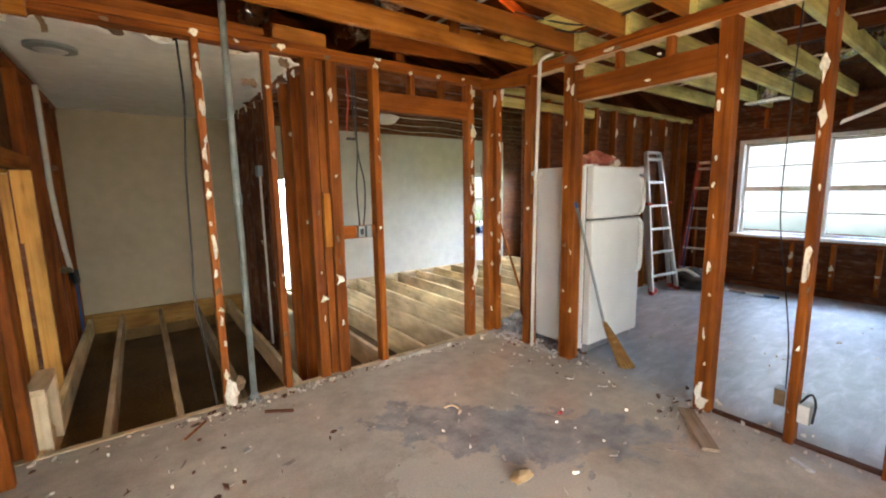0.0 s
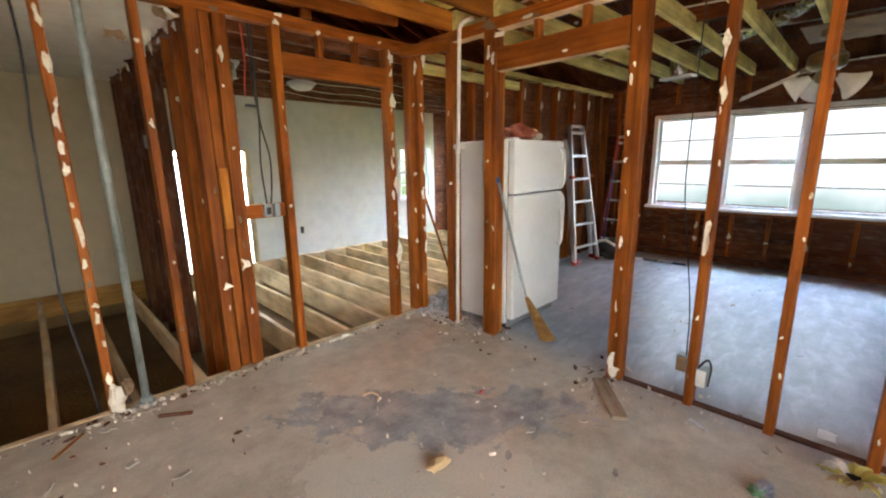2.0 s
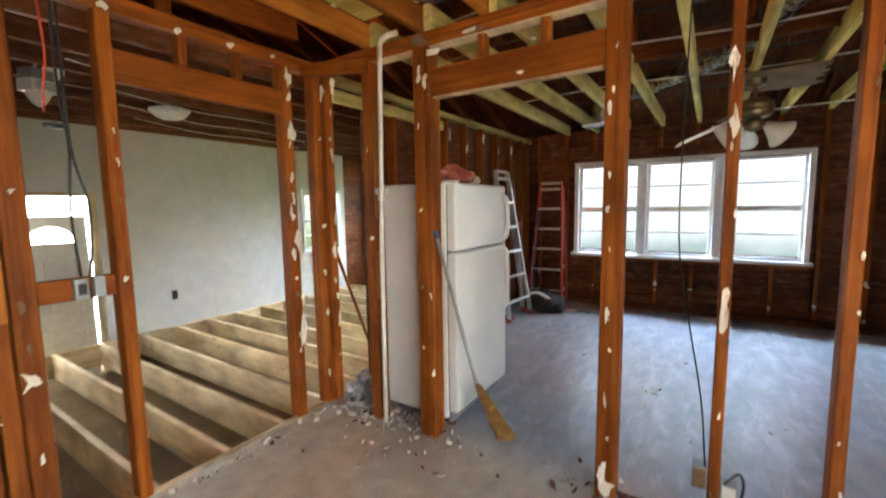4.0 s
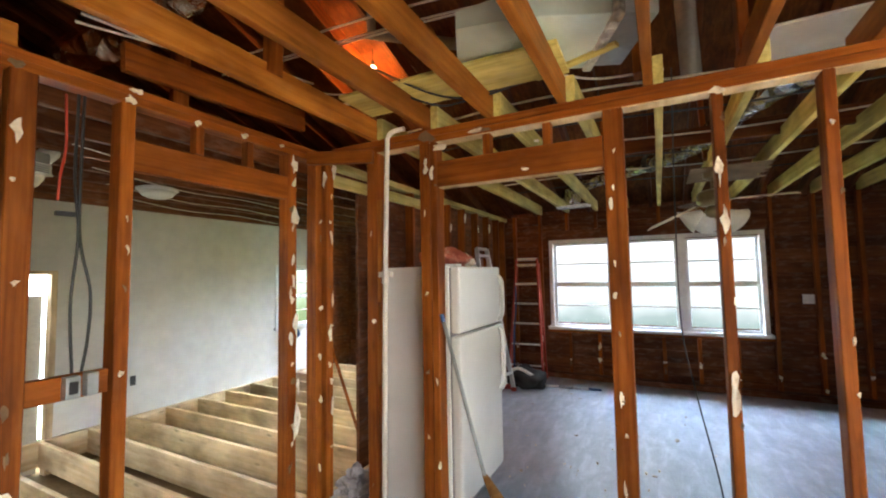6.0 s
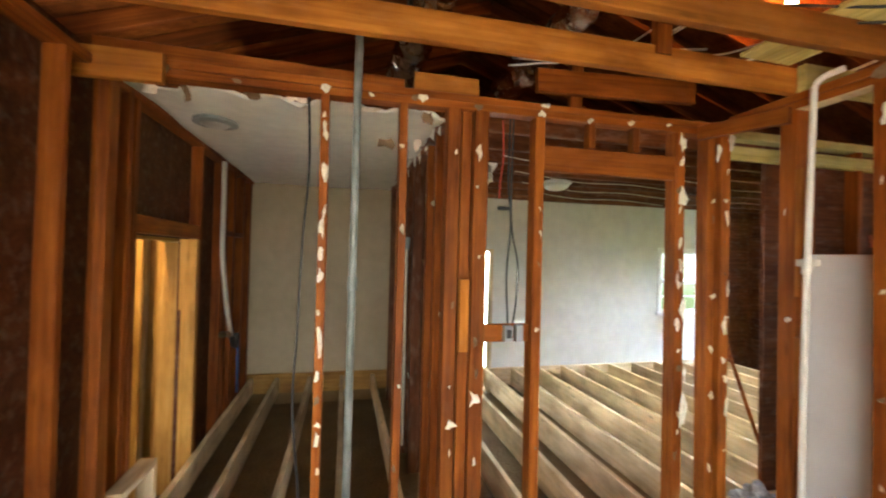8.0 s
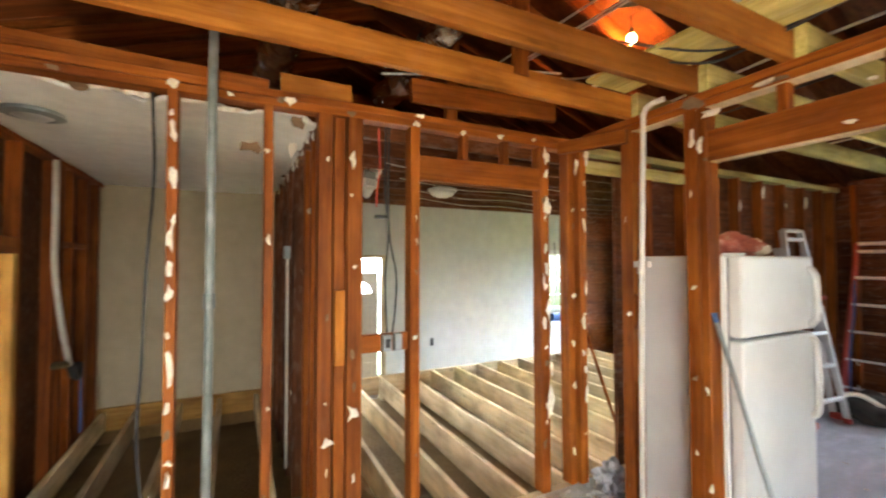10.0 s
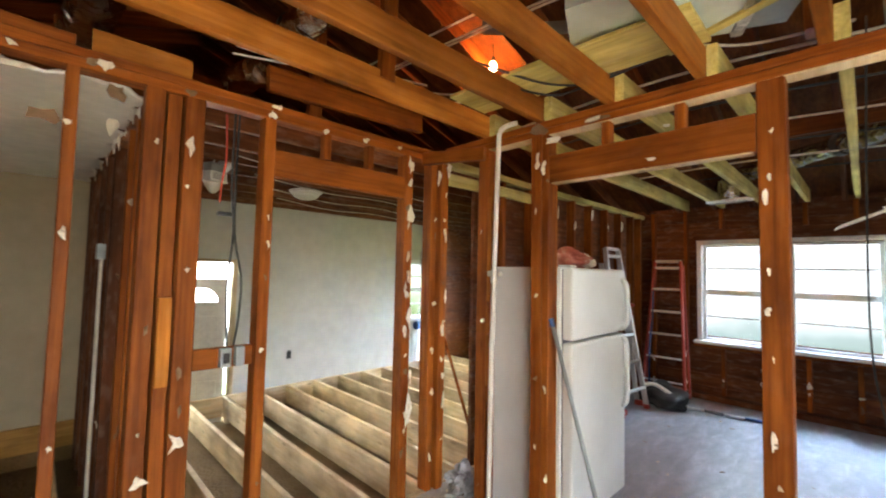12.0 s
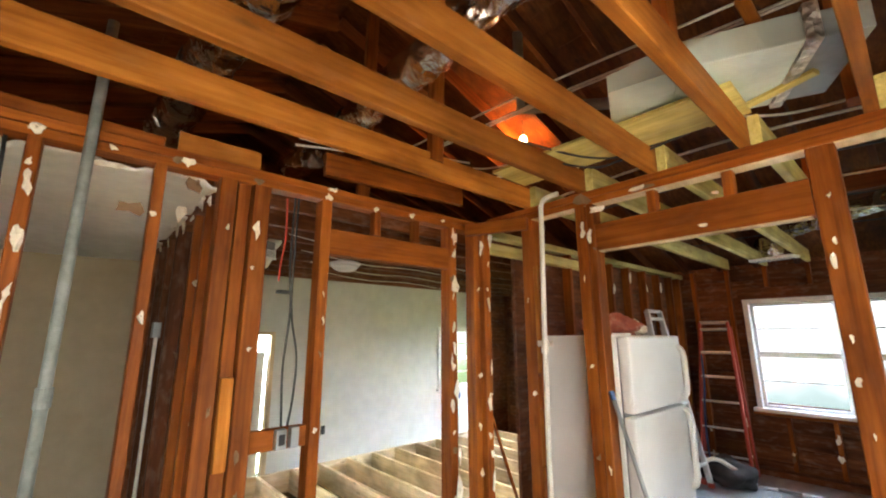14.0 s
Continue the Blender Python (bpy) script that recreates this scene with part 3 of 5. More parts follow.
BRASS = plain("tarnished_brass", (0.28, 0.22, 0.13), 0.35, 0.9)
WIRE = plain("white_cable", (0.68, 0.65, 0.58), 0.5)
REDWIRE = plain("red_cable", (0.55, 0.05, 0.02), 0.5)
BULBGLASS, _nt, _b, _add = material("bulb_glass")
_e = _add("ShaderNodeEmission", Strength=10.0)
_e.inputs[0].default_value = (1.0, 0.62, 0.28, 1)
_nt.links.new(_e.outputs[0], _nt.nodes["Material Output"].inputs[0])


def blob(center, radii, rough=0.15, seed=0.0, sub=3, flat=None):
    """A lumpy closed body."""
    bm = bmesh.new()
    bmesh.ops.create_icosphere(bm, subdivisions=sub, radius=1.0)
    for v in bm.verts:
        k = 1 + rough * noise.noise(v.co * 1.7 + Vector((seed, seed * 2, 3.1))) * 2 + rough * 0.6 * noise.noise(v.co * 4.3 + Vector((seed, 9, seed)))
        v.co = Vector((v.co.x * radii[0], v.co.y * radii[1], v.co.z * radii[2])) * k
        if flat is not None and v.co.z < flat:
            v.co.z = flat
        v.co += Vector(center)
    return bm


def lathe(profile, sides=20, center=(0, 0, 0), bm=None):
    """Turns (radius, z) pairs round the upright axis."""
    bm = bm or bmesh.new()
    c = Vector(center)
    rings = [[bm.verts.new(c + Vector((r * math.cos(2 * math.pi * k / sides), r * math.sin(2 * math.pi * k / sides), z))) for k in range(sides)] for r, z in profile]
    for a, b in zip(rings, rings[1:]):
        for k in range(sides):
            bm.faces.new((a[k], a[(k + 1) % sides], b[(k + 1) % sides], b[k]))
    bm.faces.new(rings[0][::-1])
    bm.faces.new(rings[-1])
    return bm


def scrap(parent, at, normal, w, h, mat=None, name="paper_scrap"):
    """A torn bit of wallboard paper, curling off the face that looks along `normal`."""
    nv = Vector(normal)
    side = nv.cross(Vector((0, 0, 1))).normalized()
    bm = bmesh.new()
    ph = random.uniform(0, 6.28)
    n = 9
    front, back = [], []
    for k in range(n):
        a = 2 * math.pi * k / n
        r = random.uniform(0.35, 1.25)
        u, v = math.cos(a) * w / 2 * r, math.sin(a) * h / 2 * r
        lift = 0.002 + 0.012 * max(0.0, math.sin(a + ph)) * random.uniform(0.4, 1.4)
        p = Vector(at) + side * u + Vector((0, 0, v)) + nv * lift
        front.append(bm.verts.new(p + nv * 0.0025))
        back.append(bm.verts.new(p - nv * 0.0015))
    mid = bm.verts.new(Vector(at) + nv * 0.006)
    for k in range(n):
        j = (k + 1) % n
        bm.faces.new((front[k], front[j], mid))
        bm.faces.new((front[j], front[k], back[k], back[j]))
    bm.faces.new(back)
    bmesh.ops.recalc_face_normals(bm, faces=bm.faces)
    return part(name, bm, mat or random.choice((PAPER, PAPER, KRAFT, PAPER)), parent)


def torn_sheet(x0, y0, x1, y1, z, thick, south=0.0, east=0.0, step=0.06, sag=0.004, folds=0.0):
    """A level sheet of wallboard with torn south and east edges."""
    bm = bmesh.new()
    nx, ny = int((x1 - x0) / step), int((y1 - y0) / step)
    grid = {}
    for i in range(nx + 1):
        for j in range(ny + 1):
            x, y = x0 + (x1 - x0) * i / nx, y0 + (y1 - y0) * j / ny
            if j == 0:
                y += south * (noise.noise(Vector((x * 3.1, 4.0, 0))) + 0.6 * noise.noise(Vector((x * 11, 1.0, 2))))
            if i == nx:
                x += east * (noise.noise(Vector((y * 3.7, 9.0, 0))) + 0.7 * noise.noise(Vector((y * 13, 2.0, 5))))
            dz = sag * (noise.noise(Vector((x * 1.3, y * 1.3, 0))) + 0.7 * noise.noise(Vector((x * 5.0 + y * 2.0, y * 1.2, 3.0))))
            dz -= folds * max(0.0, 1.0 - 0.055 * j) ** 2 * (0.5 + 0.5 * math.sin(x * 17.0 + 2.2 * noise.noise(Vector((x * 2.0, y, 6.0)))) + 0.5 * noise.noise(Vector((x * 9.0, y * 5.0, 1.0))))
            grid[i, j] = (bm.verts.new((x, y, z + dz)), bm.verts.new((x, y, z + dz + thick)))
    for i in range(nx):
        for j in range(ny):
            q = [grid[i, j], grid[i + 1, j], grid[i + 1, j + 1], grid[i, j + 1]]
            bm.faces.new([a[0] for a in q][::-1])
            bm.faces.new([a[1] for a in q])
    for i in range(nx):
        for j in (0, ny):
            a, b = grid[i, j], grid[i + 1, j]
            bm.faces.new((a[0], b[0], b[1], a[1]))
    for j in range(ny):
        for i in (0, nx):
            a, b = grid[i, j], grid[i, j + 1]
            bm.faces.new((a[0], b[0], b[1], a[1]))
    bmesh.ops.recalc_face_normals(bm, faces=bm.faces)
    return bm


# ---- framing details ----
rng = random.Random(5)
for x, n, lo, hi in ((2.007, 11, 0.1, 2.3), (2.417, 4, 0.3, 2.3), (2.70, 4, 0.1, 2.2), (2.845, 5, 0.2, 2.2), (3.21, 4, 0.1, 2.3), (4.18, 12, 0.2, 2.3), (4.43, 6, 0.2, 2.2), (4.51, 9, 0.2, 2.3)):
    for k in range(n):
        z = lo + (hi - lo) * (k + rng.uniform(0.1, 0.9)) / n
        big = 1.3 if x in (2.007, 4.18) else 1.0
        scrap(wall_a, (x + rng.uniform(-0.012, 0.012), YA - (0.03 if x > 4.5 else 0.0), z), (0, -1, 0), rng.uniform(0.014, 0.032) * big, rng.uniform(0.02, 0.07) * big)
for x in (1.3, 1.6, 1.99, 2.45, 2.85, 3.2, 3.5, 3.8, 4.1):
    scrap(wall_a, (x + rng.uniform(-0.05, 0.05), YA - 0.001, ZP + rng.uniform(0.01, 0.07)), (0, -1, 0), rng.uniform(0.03, 0.07), rng.uniform(0.02, 0.05))
for y, n in ((4.24, 4), (4.17, 3), (3.15, 9), (2.70, 8), (2.32, 6), (1.92, 5), (4.64, 3)):
    for k in range(n):
        z = 0.1 + 2.2 * (k + rng.uniform(0.1, 0.9)) / n
        scrap(wall_b, (XB, y + rng.uniform(-0.02, 0.02), z), (-1, 0, 0), rng.uniform(0.01, 0.024), rng.uniform(0.015, 0.05))
for y, z, w, h in ((4.21, 2.40, 0.11, 0.08), (3.86, 2.385, 0.12, 0.045), (2.70, 2.36, 0.08, 0.04), (4.23, 2.22, 0.035, 0.1), (3.6, 2.12, 0.05, 0.02), (2.70, 0.98, 0.03, 0.16), (2.71, 2.0, 0.04, 0.14), (3.16, 0.1, 0.05, 0.18), (3.14, 0.07, 0.08, 0.1)):
    scrap(wall_b, (XB - 0.002, y, z), (-1, 0, 0), w, h)
TORN = ((2.01, 2.40, 0.05, 0.05), (2.24, 2.39, 0.04, 0.03), (2.52, 2.40, 0.07, 0.05), (3.22, 2.39, 0.05, 0.06), (2.01, 2.18, 0.045, 0.13), (2.015, 1.97, 0.04, 0.12),
        (2.005, 1.69, 0.04, 0.15), (2.005, 1.43, 0.055, 0.12), (2.01, 1.10, 0.04, 0.19), (2.01, 0.60, 0.03, 0.10), (2.42, 1.69, 0.04, 0.08), (2.845, 2.14, 0.06, 0.17),
        (2.71, 0.63, 0.09, 0.085), (2.85, 0.76, 0.085, 0.13), (3.225, 1.69, 0.03, 0.05), (4.19, 2.30, 0.07, 0.17), (4.20, 1.97, 0.07, 0.16), (4.19, 1.53, 0.04, 0.13))
for x, z, w, h in TORN:
    scrap(wall_a, (x, YA - 0.003, z), (0, -1, 0), w * 0.85, h * 0.9, PAPER)
for x, z, w, h in ((4.18, 1.24, 0.045, 0.15), (4.195, 0.60, 0.05, 0.24), (4.20, 0.85, 0.03, 0.10), (4.44, 2.25, 0.04, 0.13), (4.54, 2.34, 0.06, 0.15), (4.51, 1.84, 0.035, 0.12), (4.53, 1.38, 0.035, 0.13), (4.50, 1.15, 0.04, 0.12), (4.52, 0.62, 0.04, 0.14)):
    scrap(wall_a, (x, YA - 0.034, z), (0, -1, 0), w, h, PAPER)
for y, z, w, h in ((4.185, 2.19, 0.04, 0.13), (4.13, 2.33, 0.13, 0.05), (3.88, 2.385, 0.15, 0.05), (3.53, 2.27, 0.05, 0.03), (3.17, 1.90, 0.03, 0.10), (3.16, 0.93, 0.03, 0.09), (3.16, 0.12, 0.06, 0.22), (2.70, 1.78, 0.05, 0.17), (2.70, 1.06, 0.045, 0.20), (3.16, 0.51, 0.03, 0.12)):
    scrap(wall_b, (XB - 0.003, y, z), (-1, 0, 0), w * 0.75, h * 0.8, PAPER)
# spliced boards on the plate and fillers in the built-up post
lumber("splice_board", (2.47, YA + 0.03, 2.505), (2.84, YA + 0.03, 2.505), 0.03, 0.10, PALE_OLD, wall_a, across=(0, 0, 1))
lumber("splice_board", (0.95, YA + 0.055, 2.50), (2.42, YA + 0.055, 2.475), 0.04, 0.085, OLD, wall_a, across=(0, 0, 1))
lumber("splice_board", (0.55, YA - 0.05, 2.385), (1.285, YA - 0.05, 2.385), 0.04, 0.14, PALE_OLD, wall_a, across=(0, 0, 1))
lumber("filler", (2.78, YA + 0.028, 1.02), (2.78, YA + 0.028, 1.42), 0.055, 0.06, PALE_OLD, wall_a)
lumber("block", (2.901, YA + 0.06, 1.11), (3.184, YA + 0.06, 1.11), 0.042, 0.10, OLD, wall_a, across=(0, 0, 1))
lumber("sill_board", (0.95, YA + 0.022, -0.006), (4.4, YA + 0.022, -0.006), 0.02, 0.05, NEWWOOD, wall_a)
lumber("sole_plate", (XB + 0.05, SOUTH, 0.006), (XB + 0.05, 3.09, 0.006), 0.016, 0.05, DARK, wall_b, across=(1, 0, 0))
# lighter packing pieces round the corner posts
lumber("stud", (XB + 0.12, 4.215, 0), (XB + 0.12, 4.215, 2.1), 0.07, 0.045, PALE_OLD, wall_b, across=(1, 0, 0))
lumber("block", (XB + 0.012, 4.585, 0.85), (XB + 0.012, 4.585, 1.17), 0.03, 0.045, PALE_OLD, wall_b, across=(1, 0, 0))
lumber("block", (XB + 0.012, 4.585, 1.38), (XB + 0.012, 4.585, 2.05), 0.03, 0.045, PALE_OLD, wall_b, across=(1, 0, 0))
lumber("brace", (XB - 0.02, 4.62, ZP - 0.03), (XB - 0.14, 5.08, ZP - 0.01), 0.045, 0.085, OLD, wall_b, across=(0, 0, 1))

# partition behind the refrigerator
wall_r = setting("wall_room_north", "dark sheathed stud wall behind the refrigerator", "stud wall")
part("sheathing", box(4.99, YA + 0.10, -0.3, 8.70, YA + 0.13, 2.42), DARK, wall_r)
for x in (5.30, 5.75, 6.16, 6.57, 6.98, 7.40, 7.82, 8.22, 8.50):
    lumber("stud", (x, YA + 0.055, 0), (x, YA + 0.055, ZP), 0.045, 0.09, OLD, wall_r)
lumber("top_plate", (4.6, YA + 0.05, ZP + 0.03), (8.62, YA + 0.05, ZP + 0.03), 0.055, 0.09, GREEN, wall_r)
lumber("block", (4.6, YA + 0.03, 2.28), (6.1, YA + 0.03, 2.28), 0.04, 0.09, GREEN, wall_r, across=(0, 0, 1))
for x, z in ((6.2, 2.2), (6.57, 2.1), (6.98, 2.25), (7.4, 2.15), (7.82, 2.2)):
    scrap(wall_r, (x, YA + 0.008, z), (0, -1, 0), 0.04, 0.14)

# outer window wall: studs, horizontal boards
for y in [5.0 - 0.41 * i for i in range(12)]:
    in_win = WIN[0] - 0.05 < y < WIN[2] + 0.05
    if in_win:
        lumber("stud", (EAST + 0.045, y, 0), (EAST + 0.045, y, WIN[1] - 0.09), 0.045, 0.08, OLD, wall_e, across=(1, 0, 0))
        lumber("cripple", (EAST + 0.045, y, WIN[3] + 0.2), (EAST + 0.045, y, 2.44), 0.045, 0.08, OLD, wall_e, across=(1, 0, 0))
    else:
        lumber("stud", (EAST + 0.045, y, 0), (EAST + 0.045, y, 2.44), 0.045, 0.08, OLD, wall_e, across=(1, 0, 0))
    for k in range(2):
        scrap(wall_e, (EAST + 0.003, y, rng.uniform(0.1, 0.55)), (-1, 0, 0), rng.uniform(0.03, 0.06), rng.uniform(0.04, 0.14))
lumber("header", (EAST + 0.04, WIN[0] - 0.1, 2.08), (EAST + 0.04, WIN[2] + 0.1, 2.08), 0.07, 0.2, DARK, wall_e, across=(0, 0, 1))
lumber("rough_sill", (EAST + 0.045, WIN[0] - 0.1, WIN[1] - 0.06), (EAST + 0.045, WIN[2] + 0.1, WIN[1] - 0.06), 0.05, 0.09, OLD, wall_e, across=(1, 0, 0))
lumber("sole_plate", (EAST - 0.03, SOUTH, 0.035), (EAST - 0.03, 5.1, 0.035), 0.07, 0.14, DARK, wall_e, across=(1, 0, 0))
for i in range(15):
    z = -0.02 + 0.165 * i
    if WIN[1] - 0.1 < z < WIN[3]:
        spans = ((SOUTH, WIN[0] - 0.03), (WIN[2] + 0.03, FARWIN[0] - 0.03), (FARWIN[2] + 0.03, 8.4))
    else:
        spans = ((SOUTH, 8.4),)
    for a, b in spans:
        lumber("board", (EAST + 0.082, a, z + 0.08), (EAST + 0.082, b, z + 0.08), 0.014, 0.158, DARK, wall_e, across=(0, 0, 1))


def window(name, label, axis, plane, u0, z0, u1, z1, units, muntins, inward):
    """A white frame with sashes, meeting rails, muntins and panes; set in a wall across x or y."""
    w = tagged(new(name), label, "window", kind="structure")

    def bx(n, a, c, b, d, lo, hi, mat=WHITEFRAME, bev=0.004, par=None):
        lo, hi = sorted((plane + inward * lo, plane + inward * hi))
        bm = box(lo, a, c, hi, b, d, bev) if axis == "x" else box(a, lo, c, b, hi, d, bev)
        return part(n, bm, mat, par or w)
    for a, c, b, d in ((u0 - 0.055, z0 - 0.03, u0, z1 + 0.055), (u1, z0 - 0.03, u1 + 0.055, z1 + 0.055), (u0, z1, u1, z1 + 0.055)):
        bx("window_frame", a, c, b, d, -0.1, 0.02)
    bx("window_sill", u0 - 0.09, z0 - 0.045, u1 + 0.09, z0 - 0.002, -0.1, 0.06, bev=0.008)
    step = (u1 - u0) / units
    for k in range(units):
        a, b = u0 + step * k, u0 + step * (k + 1)
        if k:
            bx("mullion", a - 0.045, z0, a + 0.045, z1, -0.09, 0.012)
        a2, b2 = a + (0.047 if k else 0.002), b - (0.047 if k < units - 1 else 0.002)
        zm = (z0 + z1) / 2
        for lo, hi, d0 in ((z0 + 0.002, zm, -0.055), (zm, z1 - 0.002, -0.08)):
            for p in ((a2, lo, a2 + 0.035, hi), (b2 - 0.035, lo, b2, hi), (a2 + 0.035, lo, b2 - 0.035, lo + 0.035), (a2 + 0.035, hi - 0.03, b2 - 0.035, hi)):
                bx("sash", *p, d0 - 0.012, d0 + 0.012)
            for m in range(muntins):
                zz = lo + (hi - lo) * (m + 1) / (muntins + 1)
                bx("muntin", a2 + 0.035, zz - 0.009, b2 - 0.035, zz + 0.009, d0 - 0.006, d0 + 0.008, bev=0.002)
            g = bx("pane", a2 + 0.03, lo + 0.03, b2 - 0.03, hi - 0.025, d0 - 0.003, d0 + 0.001, GLASS, 0)
            g.visible_shadow = False
    return w


window("window_1", "wide white triple sash window with horizontal muntins", "x", EAST, WIN[0], WIN[1], WIN[2], WIN[3], 3, 1, -1)
window("window_3", "white double sash window lighting the open floor", "x", EAST, FARWIN[0], FARWIN[1], FARWIN[2], FARWIN[3], 2, 1, -1)
window("window_2", "small white sash window in the far wall", "y", NORTH, NWIN[0], NWIN[1], NWIN[2], NWIN[3], 1, 1, -1)

# entry door below floor level, standing ajar outside its frame
door_frame = tagged(new("door_frame"), "raw pine door frame in the far wall", "door frame", kind="structure")
lumber("jamb", (DOOR[2] + 0.02, NORTH + 0.03, DOOR[1]), (DOOR[2] + 0.02, NORTH + 0.03, DOOR[3] + 0.03), 0.05, 0.1, NEWWOOD, door_frame)
lumber("jamb", (DOOR[0] - 0.02, NORTH + 0.03, DOOR[1]), (DOOR[0] - 0.02, NORTH + 0.03, DOOR[3] + 0.03), 0.05, 0.1, NEWWOOD, door_frame)
lumber("head_jamb", (DOOR[0] - 0.04, NORTH + 0.03, DOOR[3] + 0.02), (DOOR[2] + 0.04, NORTH + 0.03, DOOR[3] + 0.02), 0.04, 0.1, NEWWOOD, door_frame)
door = tagged(new("door_1"), "white panelled entry door with an arched light, ajar", "door", kind="structure")
DW, DZ0, DZ1 = 0.66, -0.62, 1.41
slab = wall_with_openings(-DW, 0.0, DZ0, DZ1, [(-0.50, 1.12, -0.10, 1.30)], ("y", 0.0), 0.045)
DOORPAINT = plain("door_paint", (0.52, 0.49, 0.42), 0.5)
leaf = part("leaf", slab, DOORPAINT, door)
bmf = bmesh.new()
arc = [(-0.30 + 0.20 * math.cos(a), 1.12 + 0.18 * math.sin(a)) for a in [math.pi * k / 14 for k in range(15)]]
for (xa, za), (xb, zb) in zip(arc, arc[1:]):
    q = [(xa, za), (xb, zb), (xb, 1.302), (xa, 1.302)]
    f = [bmf.verts.new((x, -0.004, z)) for x, z in q]
    b = [bmf.verts.new((x, 0.048, z)) for x, z in q]
    bmf.faces.new(f[::-1])
    bmf.faces.new(b)
    for k in range(4):
        bmf.faces.new((f[k], f[(k + 1) % 4], b[(k + 1) % 4], b[k]))
bmesh.ops.recalc_face_normals(bmf, faces=bmf.faces)
part("arch_trim", bmf, DOORPAINT, door)
part("pane", box(-0.50, 0.02, 1.12, -0.10, 0.024, 1.30), GLASS, door).visible_shadow = False
for a, c, b, d in ((-0.58, 0.35, -0.37, 0.95), (-0.29, 0.35, -0.08, 0.95), (-0.58, -0.5, -0.37, 0.15), (-0.29, -0.5, -0.08, 0.15)):
    part("door_panel", box(a, -0.012, c, b, 0.002, d, 0.01), DOORPAINT, door)
part("knob", lathe([(0.012, 0), (0.012, 0.03), (0.03, 0.04), (0.03, 0.06), (0.012, 0.07)], 12), BRASS, door, "brass knob").matrix_basis = pose(-0.60, -0.005, 0.22, 90)
for xx in (-0.36, -0.24):
    part("muntin", box(xx - 0.006, 0.012, 1.12, xx + 0.006, 0.034, 1.30), WHITEFRAME, door)
door.matrix_basis = pose(4.10, NORTH + 0.13, 0, 0, 0, -18)

# divider between the two open floors
wall_d = setting("wall_divider", "dark rough boards and studs between the open floors", "stud wall")
for y in (5.32, 5.62, 5.92, 6.52, 6.9, 7.3, 7.7, 8.1, 8.38):
    lumber("stud", (2.745, y, -0.35), (2.745, y, 2.36 if y < 6 else 2.42), 0.045, 0.09, OLD if y < 6 else DARK, wall_d, across=(1, 0, 0))
y = 6.5
while y < 8.36:
    w = rng.uniform(0.11, 0.17)
    lumber("board", (2.80, y + w / 2, -0.35), (2.80, y + w / 2, 2.36 + rng.uniform(-0.12, 0.05)), 0.015, w - 0.008, DARK, wall_d, across=(0, 1, 0))
    y += w
lumber("top_plate", (2.745, 5.25, 2.40), (2.745, 8.4, 2.40), 0.05, 0.09, OLD, wall_d, across=(1, 0, 0))
for y, z in ((5.32, 0.4), (5.32, 1.2), (5.62, 0.7), (5.92, 1.5), (6.52, 0.5), (6.9, 0.9), (5.62, 1.9), (5.32, 0.75)):
    scrap(wall_d, (2.698, y, z), (-1, 0, 0), 0.03, rng.uniform(0.04, 0.1))

# west wall of the open floor: studs, blocking and a framed opening to a lit closet
for y in (5.25, 5.42, 5.50, 6.56, 7.15, 7.3, 7.55, 7.95, 8.3, 4.9, 4.5, 4.1, 3.7, 3.3, 2.9, 2.5):
    lumber("stud", (WEST - 0.045, y, -0.3 if y > 5.1 else 0), (WEST - 0.045, y, 2.40), 0.045, 0.085, OLD, wall_w, across=(1, 0, 0))
lumber("header", (WEST - 0.045, 5.525, 1.69), (WEST - 0.045, 6.535, 1.69), 0.08, 0.10, OLD, wall_w, across=(0, 0, 1))
lumber("block", (WEST - 0.045, 7.32, 1.72), (WEST - 0.045, 7.93, 1.72), 0.08, 0.045, OLD, wall_w, across=(0, 0, 1))
lumber("top_plate", (WEST - 0.045, 2.2, 2.39), (WEST - 0.045, 8.42, 2.39), 0.045, 0.09, OLD, wall_w, across=(1, 0, 0))
closet = setting("closet_lining", "raw pine boards and studs lining a lit closet", "lining")
for i in range(12):
    lumber("board", (0.58, 5.02 + 0.185 * i, -0.35), (0.58, 5.02 + 0.185 * i, 2.3), 0.018, 0.18, NEWWOOD, closet, across=(0, 1, 0))
for y in (5.45, 5.80, 6.12, 6.40, 6.72):
    lumber("stud", (0.635, y, -0.35), (0.635, y, 2.3), 0.042, 0.085, AMBER, closet, across=(1, 0, 0))
lumber("head_board", (0.84, 5.53, 1.625), (0.84, 6.44, 1.625), 0.03, 0.10, AMBER, closet, across=(1, 0, 0))
lumber("side_board", (0.83, 6.46, -0.3), (0.83, 6.46, 1.60), 0.03, 0.14, AMBER, closet, across=(1, 0, 0))
lumber("trimmer", (WEST - 0.05, 6.455, -0.3), (WEST - 0.05, 6.455, 1.63), 0.03, 0.12, AMBER, closet, across=(1, 0, 0))
lumber("trimmer", (WEST - 0.05, 6.51, -0.3), (WEST - 0.05, 6.51, 1.63), 0.035, 0.10, AMBER, closet, across=(1, 0, 0))
closet_lamp = bpy.data.lights.new("closet_light", "POINT")
closet_lamp.energy, closet_lamp.color, closet_lamp.shadow_soft_size = CLOSET_WATTS, (1.0, 0.75, 0.42), 0.05
new("closet_light", closet_lamp).location = (0.77, 5.60, 1.95)

